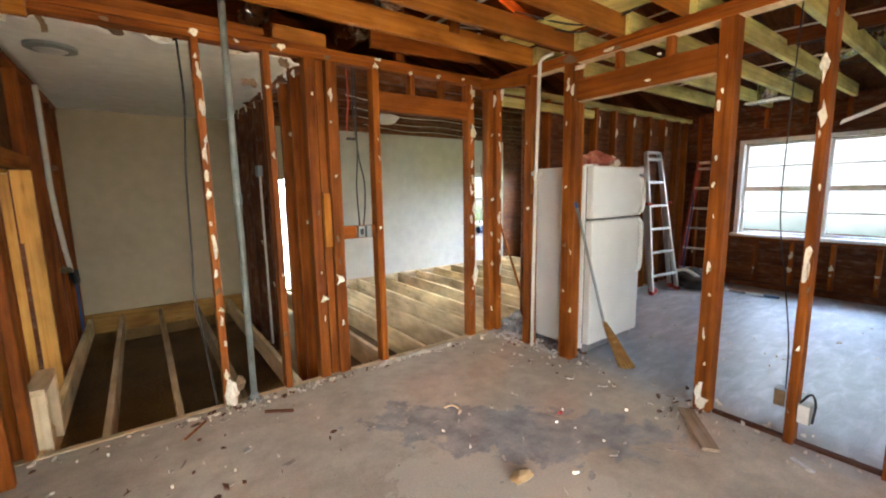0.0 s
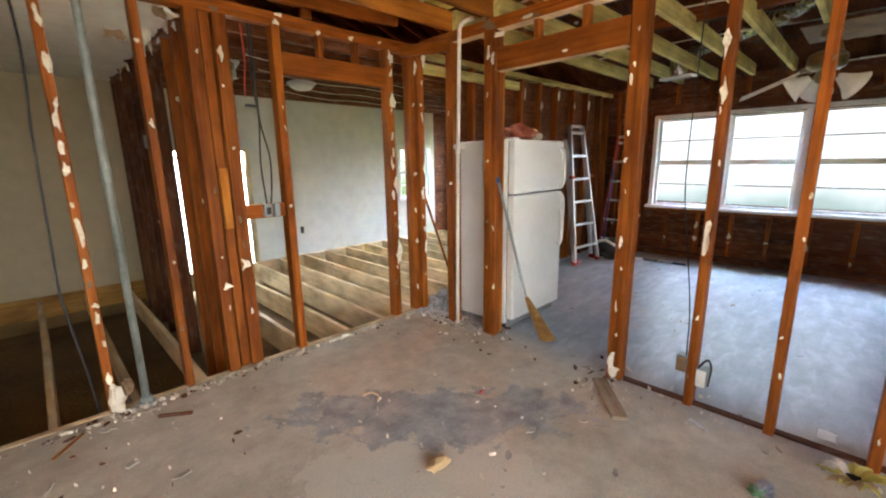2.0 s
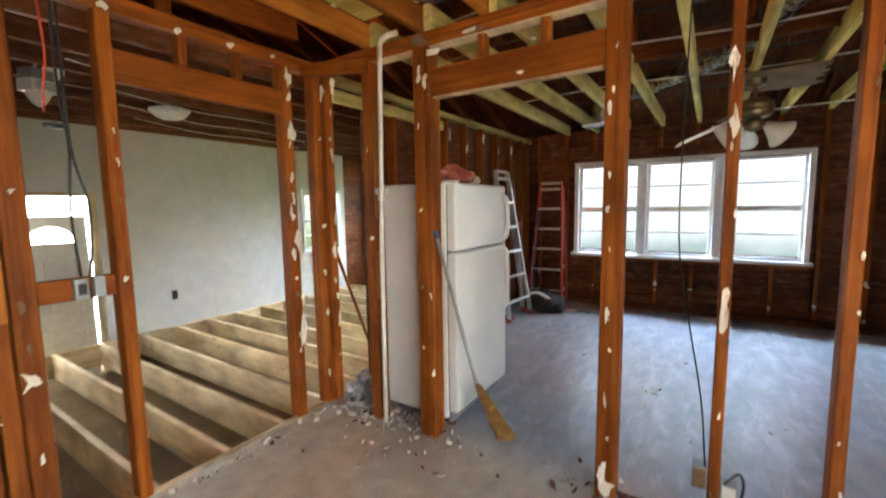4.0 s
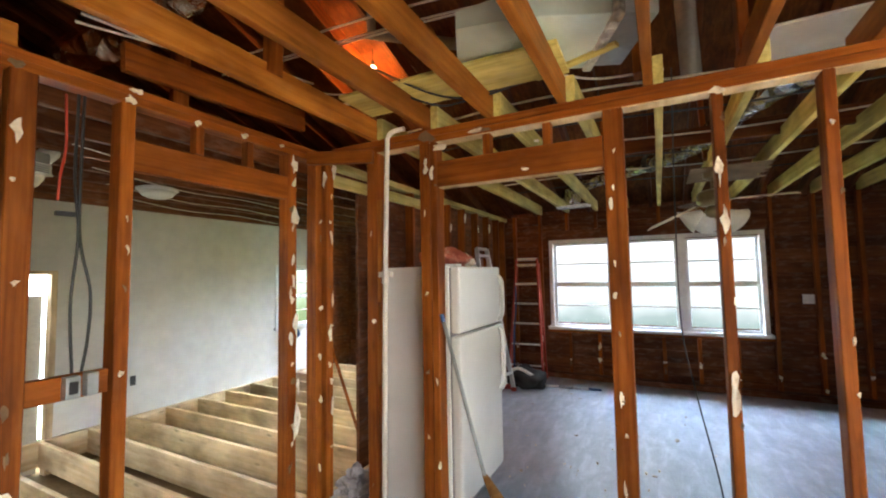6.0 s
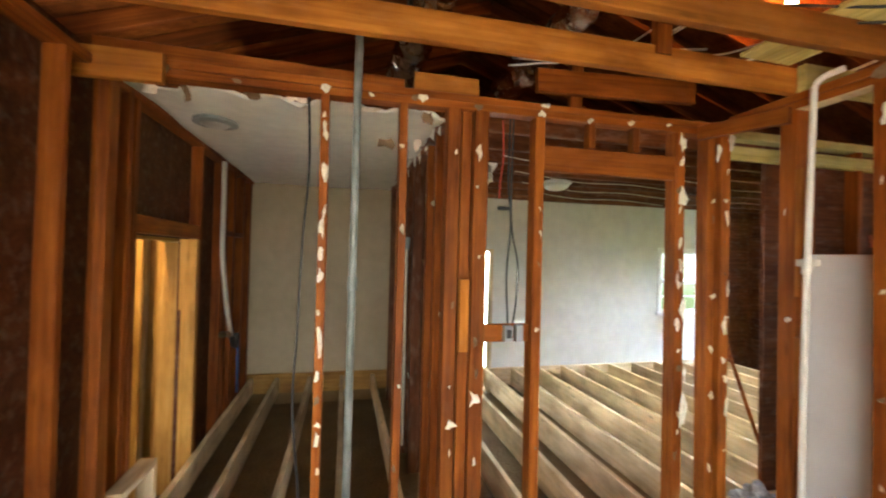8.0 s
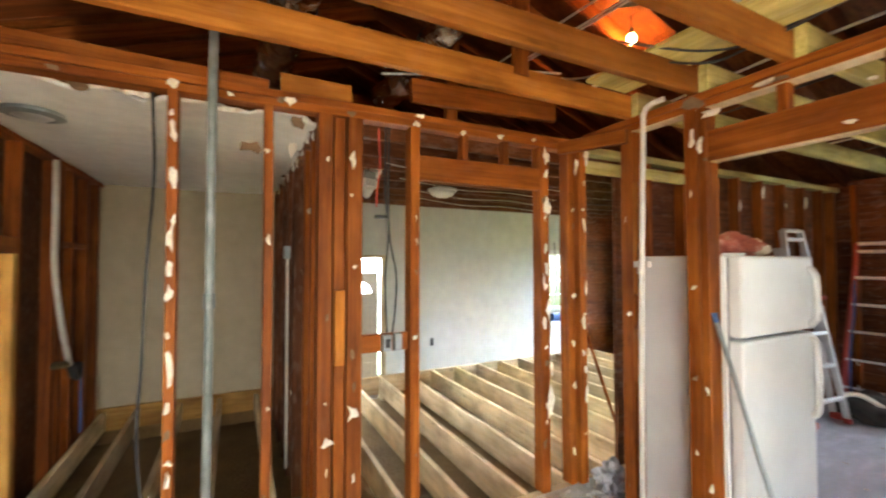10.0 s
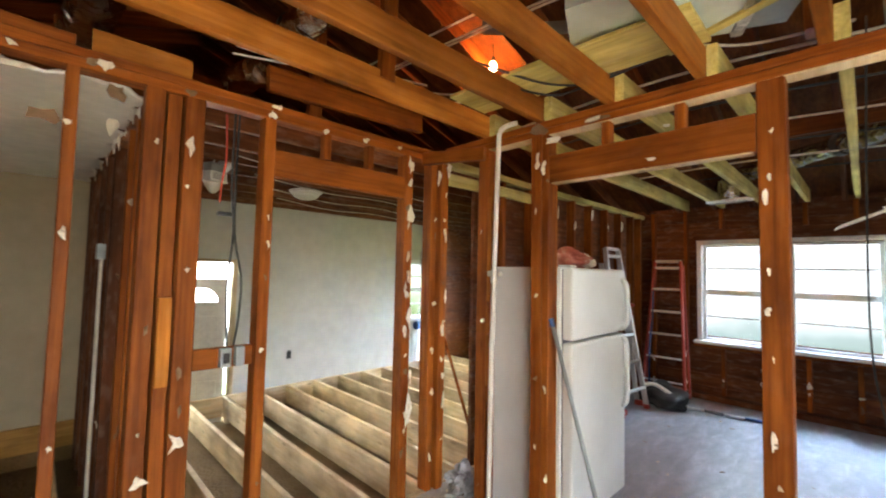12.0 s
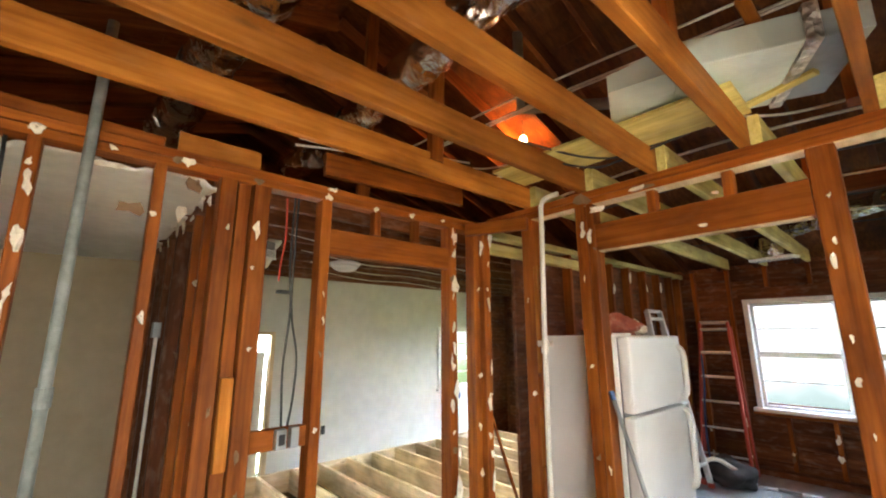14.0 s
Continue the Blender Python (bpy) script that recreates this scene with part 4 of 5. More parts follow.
# low framed step beside the open floor
lowbox = setting("low_frame", "short pine framing beside the wall", "framing")
lowbox.location.x = 0.08
lumber("rail", (0.98, 5.25, 0.33), (0.98, 5.62, 0.33), 0.04, 0.09, NEWWOOD, lowbox, across=(1, 0, 0))
lumber("post", (0.98, 5.6, -0.1), (0.98, 5.6, 0.31), 0.04, 0.09, NEWWOOD, lowbox, across=(1, 0, 0))
lumber("post", (0.98, 5.27, -0.1), (0.98, 5.27, 0.31), 0.04, 0.09, NEWWOOD, lowbox, across=(1, 0, 0))
tagged(mesh_object("ceiling", torn_sheet(*CEILING_PATCH, south=0.14, east=0.12, step=0.04, sag=0.016, folds=0.035), CEILWHITE, smooth=True), "white drywall ceiling with torn edges", "ceiling", kind="structure")
flaps = setting("ceiling_flaps", "torn brown ceiling paper along the broken edge", "torn paper")
for x, y, z, w, h in ((1.15, 5.28, 2.36, 0.10, 0.06), (1.32, 5.26, 2.35, 0.07, 0.08), (1.62, 5.27, 2.37, 0.09, 0.05), (1.85, 5.25, 2.37, 0.10, 0.06), (2.25, 5.26, 2.36, 0.16, 0.05), (2.34, 5.3, 2.19, 0.15, 0.09), (2.58, 5.27, 2.35, 0.08, 0.09), (2.62, 5.9, 2.35, 0.10, 0.12)):
    scrap(flaps, (x, y, z), (0, -1, 0), w, h, KRAFT if z < 2.3 or w < 0.1 else PAPER, "paper_flap")
for y in (5.4, 5.6, 5.85, 6.1, 6.35, 6.7, 7.1, 7.5):
    scrap(flaps, (2.68, y, 2.33 + rng.uniform(-0.03, 0.03)), (-1, 0, 0), rng.uniform(0.05, 0.12), rng.uniform(0.06, 0.14), random.choice((CEILWHITE, PAPER)), "paper_flap")

# ---- things on the slab ----
def refrigerator():
    f = thing("refrigerator", "old white top-freezer refrigerator behind the corner post", "refrigerator")
    x0, x1, y0, y1, zs, zt = 4.60, 5.36, 4.10, 4.80, 1.165, 1.605
    part("body", box(x0, y0 + 0.075, 0.05, x1, y1, zt, 0.012), FRIDGEWHITE, f)
    upper = part("freezer_door", box(x0 + 0.003, y0, zs + 0.008, x1 - 0.003, y0 + 0.068, zt - 0.003, 0.018), FRIDGEWHITE, f)
    lower = part("door", box(x0 + 0.003, y0, 0.10, x1 - 0.003, y0 + 0.068, zs - 0.008, 0.018), FRIDGEWHITE, f)
    part("gasket", box(x0 + 0.012, y0 + 0.064, 0.10, x1 - 0.012, y0 + 0.078, zt - 0.012), GREY, f, "grey rubber gasket")
    part("kick_plate", box(x0 + 0.02, y0 + 0.06, 0.02, x1 - 0.02, y0 + 0.08, 0.09), GREY, f, "dark grey kick plate")
    for za, zb, leaf in ((zs + 0.03, zs + 0.37, upper), (zs - 0.5, zs - 0.03, lower)):
        pts = curve_points([(x1 - 0.055, y0 + 0.004, za), (x1 - 0.055, y0 - 0.03, za + 0.045), (x1 - 0.055, y0 - 0.035, (za + zb) / 2), (x1 - 0.055, y0 - 0.03, zb - 0.045), (x1 - 0.055, y0 + 0.004, zb)], 6)
        part("handle", tube(pts, 0.019, 10), FRIDGEWHITE, leaf, smooth=True)
    for xx in (x0 + 0.05, x1 - 0.05):
        for yy in (y0 + 0.12, y1 - 0.06):
            part("foot", lathe([(0.02, 0.0), (0.022, 0.012), (0.012, 0.02), (0.012, 0.055)], 10, (xx, yy, 0)), BLACK, f)
    part("hinge_cover", box(x0 + 0.01, y0 + 0.02, zt, x0 + 0.09, y0 + 0.1, zt + 0.014, 0.004), FRIDGEWHITE, f)
    return f


refrigerator()
bag = thing("cloth_bundle", "crumpled red and pale bundle on the refrigerator", "bundle")
part("cloth", blob((4.98, 4.40, 1.66), (0.26, 0.14, 0.075), 0.3, 2.0, 4, -0.052), REDCLOTH, bag, smooth=True)
part("cloth", blob((5.19, 4.37, 1.655), (0.10, 0.11, 0.06), 0.25, 5.0, 3, -0.047), PAPER, bag, "pale crumpled end", smooth=True)

broom = thing("broom", "straw broom with a grey metal handle leaning on the post", "broom")
part("handle", tube([(4.43, 4.13, 1.285), (4.57, 3.94, 0.345), (4.575, 3.935, 0.31)], 0.0115, 10), STEEL, broom, "grey metal handle", smooth=True)
part("cap", tube([(4.4255, 4.136, 1.315), (4.432, 4.127, 1.27)], 0.0135, 10), BLUE, broom, "blue plastic cap")
a0, a1 = Vector((4.57, 3.94, 0.36)), Vector((4.655, 3.775, 0.0))
wide = Vector((0.75, -0.66, 0)).normalized()
thin = Vector((0.66, 0.75, 0))
bmb = bmesh.new()
rings = []
for s, w, t in ((0, 0.016, 0.016), (0.1, 0.024, 0.02), (0.3, 0.036, 0.022), (0.45, 0.042, 0.022), (0.7, 0.052, 0.024), (1.0, 0.062, 0.028)):
    c = a0.lerp(a1, s)
    rings.append([bmb.verts.new(c + wide * (w * math.cos(2 * math.pi * k / 28) * (1 + 0.05 * (k % 2))) + thin * (t * math.sin(2 * math.pi * k / 28) * (1 + 0.2 * (k % 2)))
                                + Vector((0, 0, rng.uniform(0.0, 0.025) if s == 1.0 else 0.0))) for k in range(28)])
for ra, rb in zip(rings, rings[1:]):
    for k in range(28):
        bmb.faces.new((ra[k], ra[(k + 1) % 28], rb[(k + 1) % 28], rb[k]))
bmb.faces.new(rings[0][::-1])
bmb.faces.new(rings[-1])
bmesh.ops.recalc_face_normals(bmb, faces=bmb.faces)
part("straw_head", bmb, STRAW, broom, "brown straw head")
part("binding", tube([a0.lerp(a1, 0.40), a0.lerp(a1, 0.44)], 0.03, 8), STRAW, broom)

pole = thing("pole", "long brown pole leaning beside the corner studs", "pole")
part("shaft", tube([(4.72, 5.42, 1.35), (5.12, 5.24, -0.02)], 0.013, 10), OLD, pole, smooth=True)


def ladder(name, label, rail_mat, rung_mat, foot_left, foot_right, top_left, top_right, rungs, depth, feet_mat, flat_step):
    ld = thing(name, label, "ladder")
    fl, fr, tl, tr = (Vector(p) for p in (foot_left, foot_right, top_left, top_right))
    up = (tl - fl).normalized()
    across = (fr - fl).normalized()
    nv = up.cross(across).normalized()
    for a, b in ((fl, tl), (fr, tr)):
        lumber("rail", a, b, 0.028, depth, rail_mat, ld, across=nv, worn=0.005)
        part("foot", box(a.x - 0.03, a.y - 0.03, 0.0, a.x + 0.03, a.y + 0.03, 0.05, 0.01), feet_mat, ld)
    for k in range(rungs):
        s = (k + 0.7) / rungs
        a, b = fl.lerp(tl, s), fr.lerp(tr, s)
        lumber("rung", a + across * 0.015, b - across * 0.015, 0.022 if flat_step else 0.032, depth * (1.15 if flat_step else 0.7), rung_mat, ld, across=nv, worn=0.004)
    part("top_cap", tube([tl, tr], 0.02, 8), rung_mat, ld)
    return ld


lad = ladder("extension_ladder", "folded aluminium ladder with white rungs leaning against studs", ALU, ALU, (7.02, 4.80, 0.02), (7.58, 4.74, 0.02), (7.18, 5.06, 1.88), (7.50, 5.05, 1.88), 6, 0.06, REDPLASTIC, False)
for x in (7.14, 7.66):
    lumber("rear_rail", (x, 4.88, 0.02), (x - 0.02, 5.08, 1.70), 0.028, 0.055, ALU, lad, across=(0, 1, 0))
    part("hinge", lathe([(0.035, -0.02), (0.045, -0.01), (0.045, 0.01), (0.035, 0.02)], 14, (x - 0.06, 4.93, 1.2)), REDPLASTIC, lad, "red locking hinge")
    part("foot", box(x - 0.04, 4.80, 0.0, x + 0.04, 4.90, 0.06, 0.012), REDPLASTIC, lad, "red foot")
stp = ladder("step_ladder", "red fibreglass step ladder with aluminium steps, folded", REDPLASTIC, ALU, (8.10, 4.98, 0.02), (8.12, 4.48, 0.02), (8.47, 4.93, 1.76), (8.49, 4.62, 1.76), 6, 0.07, BLACK, True)
for ya, yb in ((5.02, 4.95), (4.48, 4.61)):
    lumber("rear_leg", (8.33, ya, 0.02), (8.56, yb, 1.7), 0.022, 0.04, REDPLASTIC, stp, across=(1, 0, 0))

rope = thing("blue_rope", "blue rope hanging down the red step ladder", "rope")
part("rope", tube(curve_points([(8.30, 4.905, 1.36), (8.255, 4.90, 1.0), (8.19, 4.915, 0.65), (8.12, 4.90, 0.30), (8.06, 4.86, 0.05)], 6), 0.011, 8), BLUE, rope, smooth=True)

heap = thing("tool_bag", "dark slumped tool bag with a pale edge by the ladders", "bag")
part("bag", blob((7.86, 4.66, 0.115), (0.22, 0.26, 0.15), 0.22, 7.0, 4, -0.113), DARKCLOTH, heap, smooth=True)
part("strap", tube(curve_points([(7.64, 4.82, 0.24), (7.70, 4.70, 0.27), (7.74, 4.56, 0.20), (7.80, 4.46, 0.10), (7.90, 4.41, 0.025)], 8), [0.022] * 33, 10), PVC, heap, "pale curved edge", smooth=True)
sweep = thing("paint_pole", "sectioned white, grey and blue pole lying along the wall", "pole")
stations = [(7.93, 4.42), (7.97, 4.24), (7.98, 4.05), (8.0, 3.86), (8.01, 3.70)]
for (xa, ya), (xb, yb), mat, label in zip(stations, stations[1:], (WHITEFRAME, GREY, ALU, BLUE), ("white section", "grey section", "metal section", "blue grip")):
    part("section", tube([(xa, ya, 0.017), (xb, yb, 0.017)], 0.016, 10), mat, sweep, label, smooth=True)

plank = tagged(lumber("loose_plank", (4.345, 3.205, 0.014), (4.01, 2.925, 0.014), 0.018, 0.09, WEATHERED, None, across=(-0.64, 0.77, 0)), "weathered loose plank lying beside the post", "plank")
stick = tagged(lumber("wood_stick", (2.18, 4.86, 0.012), (2.33, 4.76, 0.012), 0.016, 0.025, DARK, None, across=(0.5, 0.8, 0)), "short dark stick on the slab", "stick")
stick2 = tagged(lumber("wood_stick", (1.72, 4.82, 0.008), (1.85, 4.98, 0.008), 0.008, 0.02, PALE_OLD, None, across=(0.8, -0.5, 0)), "thin pale splinter on the slab", "stick")
strip = tagged(lumber("metal_strip", (4.28, 2.645, 0.006), (4.225, 2.545, 0.006), 0.008, 0.024, ALU, None, across=(0.88, -0.48, 0)), "bent metal strip on the slab", "strip")
foam = tagged(mesh_object("foam_piece", blob((3.04, 3.395, 0.022), (0.06, 0.035, 0.025), 0.25, 3.0, 3, -0.021), FOAM, smooth=True), "torn yellow foam piece on the slab", "foam")

def petal(length, width, lift, turn, bm):
    """A pointed leaf that rises from the middle of the flower and curls over at its tip."""
    rows = []
    for k in range(6):
        u = k / 5
        w = width * math.sin(math.pi * (0.12 + 0.86 * u)) * 0.5
        p = Matrix.Rotation(turn, 3, "Z")
        zc = 0.02 + lift * math.sin(u * 2.3)
        rows.append([bm.verts.new(p @ Vector((0.018 + length * u, v * w, zc + 0.006 * abs(v)))) for v in (-1, 0, 1)])
    for a, b in zip(rows, rows[1:]):
        for k in range(2):
            bm.faces.new((a[k], a[k + 1], b[k + 1], b[k]))


PETAL = mottled("yellow_petal", [(0.3, (0.50, 0.42, 0.06)), (0.7, (0.70, 0.62, 0.16))], 9.0, 60.0, 0.8, 0.3, 0.003)
flower = thing("artificial_flower", "faded yellow cloth flower with a dark centre dropped on the slab", "flower", at=(4.26, 1.99, 0.0))
for mat, count, label in ((PETAL, 11, "faded yellow petals"), (PAPER, 3, "bleached white petals"), (FOAM, 5, "brown withered petals")):
    for k in range(count):
        bmp = bmesh.new()
        base = {PETAL: -1.2, PAPER: 1.0, FOAM: 2.3}[mat]
        petal(rng.uniform(0.07, 0.12), rng.uniform(0.035, 0.05), rng.uniform(0.01, 0.05), base + k * {PETAL: 0.57, PAPER: 0.4, FOAM: 0.35}[mat] + rng.uniform(-0.1, 0.1), bmp)
        pt = part("petal", bmp, mat, flower, label)
        md = pt.modifiers.new("thickness", "SOLIDIFY")
        md.thickness = 0.002
part("centre", blob((0, 0, 0.03), (0.026, 0.026, 0.022), 0.25, 4.0, 3, -0.028), DARKCLOTH, flower, "dark seed centre")
wrapper = thing("foil_wrapper", "crumpled green and silver wrapper on the slab", "wrapper")
part("wrapper", blob((3.95, 2.26, 0.014), (0.05, 0.03, 0.018), 0.5, 6.0, 3, -0.0135), crumpled_foil("wrapper_foil", (0.62, 0.62, 0.70), 0.3, 20.0, 0.8, 0.5), wrapper)
part("wrapper_end", blob((3.905, 2.29, 0.012), (0.03, 0.022, 0.014), 0.5, 9.0, 3, -0.0115), plain("green_wrapper", (0.12, 0.26, 0.12), 0.4), wrapper, "green printed end")
curl = tagged(mesh_object("paper_curl", torn_sheet(4.55, 2.05, 4.63, 2.13, 0.016, 0.002, 0.05, 0.05, 0.01, 0.02), WHITEFRAME), "curled white paper beside the sole plate", "paper")
red_chip = tagged(mesh_object("plastic_chip", blob((3.69, 3.67, 0.009), (0.02, 0.014, 0.01), 0.4, 3.5, 2, -0.0085), REDPLASTIC), "small red plastic chip on the slab", "chip")
shaving = tagged(mesh_object("wood_shaving", tube(curve_points([(3.14, 4.18, 0.006), (3.18, 4.15, 0.022), (3.20, 4.10, 0.014), (3.17, 4.06, 0.005)], 5), 0.006, 6), NEWWOOD), "pale curled wood shaving on the slab", "shaving")


GREY_DUST = mottled("dusty_board", [(0.3, (0.30, 0.25, 0.19)), (0.7, (0.52, 0.46, 0.37))], 20.0, 60.0, 0.9, 0.3, 0.003)


def debris(name, label, spots, mat, lo, hi, seed, thick=0.006):
    """Loose chips too many to count."""
    r = random.Random(seed)
    bm = bmesh.new()
    for cx, cy, sx, sy, n in spots:
        for _ in range(n):
            x, y = r.gauss(cx, sx), r.gauss(cy, sy)
            if y > 5.08 or x > 8.5 or x < 1.0:
                continue
            s = r.uniform(lo, hi) * r.choice((0.6, 1, 1, 1.7))
            ang, k = r.uniform(0, 6.28), r.randint(4, 6)
            asp = r.uniform(0.14, 0.7)
            top, bot = [], []
            h = thick * r.uniform(0.6, 2.2)
            for m in range(k):
                a = 2 * math.pi * m / k + r.uniform(-0.3, 0.3)
                u, v = math.cos(a) * s, math.sin(a) * s * asp
                px, py = x + u * math.cos(ang) - v * math.sin(ang), y + u * math.sin(ang) + v * math.cos(ang)
                bot.append(bm.verts.new((px, py, 0.0005)))
                top.append(bm.verts.new((px, py, h + r.uniform(-0.3, 0.6) * thick)))
            bm.faces.new(top)
            for m in range(k):
                bm.faces.new((bot[m], bot[(m + 1) % k], top[(m + 1) % k], top[m]))
    bmesh.ops.recalc_face_normals(bm, faces=bm.faces)
    return tagged(mesh_object(name, bm, mat), label, "debris", kind="stuff")


SPREAD = [(2.6, 3.9, 1.0, 0.7, 34), (1.6, 4.4, 0.35, 0.35, 26), (4.3, 4.3, 0.2, 0.3, 16), (4.35, 3.2, 0.12, 0.12, 22), (2.6, 5.04, 0.9, 0.03, 45), (4.5, 4.55, 0.08, 0.22, 26), (5.6, 3.6, 0.7, 0.5, 9), (4.35, 2.3, 0.1, 0.5, 14), (3.3, 3.5, 0.4, 0.4, 12), (2.1, 5.0, 0.12, 0.05, 18), (7.4, 3.9, 0.6, 0.5, 5)]
debris("plaster_chips", "pale plaster and paper chips scattered on the slab", SPREAD + [(4.46, 4.45, 0.06, 0.25, 16), (4.47, 3.12, 0.10, 0.10, 16), (4.50, 2.70, 0.08, 0.10, 14), (5.6, 4.0, 0.5, 0.4, 16)], PAPER, 0.004, 0.013, 1, 0.008)
debris("wood_chips", "brown wood splinters scattered on the slab", SPREAD[1:6], DARK, 0.006, 0.022, 2)
debris("paper_chips", "tan torn paper bits scattered on the slab", SPREAD, GREY_DUST, 0.006, 0.028, 3, 0.004)
debris("dust_heap", "swept dusty rubble at the corner studs", [(4.48, 4.75, 0.07, 0.18, 110), (3.6, 5.05, 0.6, 0.02, 60), (4.50, 4.40, 0.07, 0.16, 36), (2.4, 5.06, 0.5, 0.02, 50)], CONCRETE, 0.008, 0.022, 4, 0.012)

plastic = thing("plastic_bag", "crumpled clear plastic bag at the foot of the corner studs", "bag")
part("film", blob((4.63, 4.97, 0.075), (0.11, 0.10, 0.09), 0.45, 14.0, 4, -0.074), crumpled_foil("clear_film", (0.55, 0.56, 0.58), 0.15, 16.0, 1.0, 0.0, 0.8), plastic)

# ---- pipes, boxes and cables ----
pipe = thing("steel_pipe", "galvanised steel pipe rising through the plate", "pipe")
part("pipe", tube([(2.163, YA - 0.03, 0.0), (2.168, YA - 0.026, 2.36), (2.172, YA - 0.02, 2.95)], 0.021, 14), GALVANISED, pipe, smooth=True)
part("coupling", tube([(2.166, YA - 0.0277, 1.36), (2.1662, YA - 0.0276, 1.43)], 0.027, 14), GALVANISED, pipe)
part("flange", lathe([(0.05, 0.0), (0.05, 0.012), (0.03, 0.02), (0.03, 0.05)], 14, (2.163, YA - 0.03, 0)), GALVANISED, pipe)

pvc = thing("plastic_pipe", "off-white plastic pipe beside the corner studs", "pipe")
part("pipe", tube(curve_points([(4.40, 4.545, 0.02), (4.398, 4.53, 1.2), (4.395, 4.50, 2.3), (4.395, 4.495, 2.43), (4.40, 4.46, 2.475), (4.42, 4.38, 2.49)], 6), 0.0155, 12), PVC, pvc, smooth=True)
part("coupling", tube([(4.3975, 4.525, 1.50), (4.3974, 4.522, 1.58)], 0.021, 12), PVC, pvc)
part("clip", box(4.40, 4.49, 1.54, 4.44, 4.58, 1.575, 0.004), PVC, pvc)
cond = thing("conduit", "white conduit with a small steel box on the divider", "conduit")
part("pipe", tube([(2.68, 6.72, -0.2), (2.68, 6.72, 1.6)], 0.012, 10), PVC, cond)
part("box", box(2.65, 6.67, 1.6, 2.70, 6.77, 1.71, 0.004), STEEL, cond)
vent_pipe = thing("drain_pipe", "old grey drain pipe on the bare stud wall", "pipe", at=(0.08, 0, 0))
part("pipe", tube(curve_points([(0.955, 7.04, 2.36), (0.955, 7.05, 1.9), (0.955, 7.06, 1.5), (0.965, 7.2, 1.05), (0.975, 7.36, 0.72)], 6), 0.021, 12), PVC, vent_pipe, smooth=True)
part("trap", tube(curve_points([(0.98, 7.36, 0.72), (0.99, 7.42, 0.62), (0.99, 7.5, 0.60), (0.98, 7.55, 0.70)], 6), 0.03, 12), BLACK, vent_pipe, "black rubber trap", smooth=True)
part("stub", tube([(0.965, 7.69, 0.66), (0.965, 7.70, 0.05)], 0.012, 10), BLUE, vent_pipe, "blue stub pipe")
part("valve", lathe([(0.03, 0), (0.035, 0.02), (0.02, 0.05)], 10, (0.965, 7.28, 0.72)), BRASS, vent_pipe)
part("valve", lathe([(0.03, 0), (0.035, 0.02), (0.02, 0.05)], 10, (0.965, 7.10, 0.75)), BRASS, vent_pipe)


def cable(name, label, pts, r, mat, steps=8):
    c = thing(name, label, "cable", name.replace("_", " ") + "s")
    part("cable", tube(curve_points(pts, steps), r, 6), mat, c, smooth=True)
    return c


cable("hanging_cable", "black cable hanging from the plate over the open floor", [(1.92, 5.19, 2.37), (1.93, 5.2, 2.0), (1.905, 5.22, 1.6), (1.89, 5.22, 1.1), (1.88, 5.2, 0.75), (1.92, 5.2, 0.3), (1.95, 5.2, -0.1)], 0.007, BLACK)
cable("hanging_cable", "black cable hanging to the steel box", [(3.06, 5.2, 2.37), (3.06, 5.21, 2.0), (3.075, 5.2, 1.75), (3.06, 5.21, 1.45), (3.07, 5.2, 1.15)], 0.006, BLACK)
cable("hanging_cable", "black cable hanging to the steel box", [(3.08, 5.2, 2.37), (3.08, 5.21, 1.9), (3.09, 5.21, 1.7), (3.125, 5.2, 1.5), (3.12, 5.2, 1.3), (3.10, 5.2, 1.15)], 0.006, BLACK)
cable("red_wire", "thin red wire hanging from the plate", [(3.03, 5.24, 2.37), (3.04, 5.25, 2.15), (3.02, 5.24, 2.0), (3.015, 5.24, 1.9)], 0.005, REDWIRE)
cable("hanging_cable", "black cable hanging beside the boxed stud", [(4.62, 2.87, 2.6), (4.63, 2.885, 1.9), (4.62, 2.885, 1.3), (4.60, 2.84, 0.97), (4.52, 2.765, 0.57), (4.44, 2.735, 0.27)], 0.0036, BLACK)
cable("looped_cable", "short black loop between the boxes", [(4.42, 2.665, 0.26), (4.40, 2.62, 0.33), (4.41, 2.60, 0.28), (4.43, 2.61, 0.16)], 0.006, BLACK)
bx1 = thing("outlet_box", "steel outlet box nailed to the stud", "outlet box")
part("box", box(4.43, 2.728, 0.20, 4.50, 2.785, 0.30, 0.004), STEEL, bx1)
part("cover", box(4.424, 2.732, 0.205, 4.429, 2.781, 0.295, 0.002), KRAFT, bx1)
bx2 = thing("outlet_box", "beige outlet box nailed to the stud", "outlet box")
part("box", box(4.43, 2.62, 0.14, 4.50, 2.677, 0.25, 0.004), STEEL, bx2)
part("cover", box(4.423, 2.624, 0.145, 4.429, 2.673, 0.245, 0.002), WIRE, bx2, "beige cover")
jb = thing("junction_box", "open steel junction box on the block", "junction box")
part("box", box(3.02, YA - 0.005, 1.07, 3.07, YA + 0.038, 1.16, 0.003), STEEL, jb)
part("plate", box(3.09, YA - 0.008, 1.07, 3.13, YA + 0.038, 1.165, 0.003), STEEL, jb, "dull steel plate")
part("socket", box(3.03, YA - 0.012, 1.09, 3.06, YA - 0.004, 1.14, 0.003), BLACK, jb)
br = thing("hook_bracket", "small black bracket above the cables", "bracket")
part("bar", box(3.0, YA + 0.085, 1.83, 3.075, YA + 0.11, 1.85, 0.003), BLACK, br)
ol = thing("wall_outlet", "black outlet on the white far wall", "outlet")
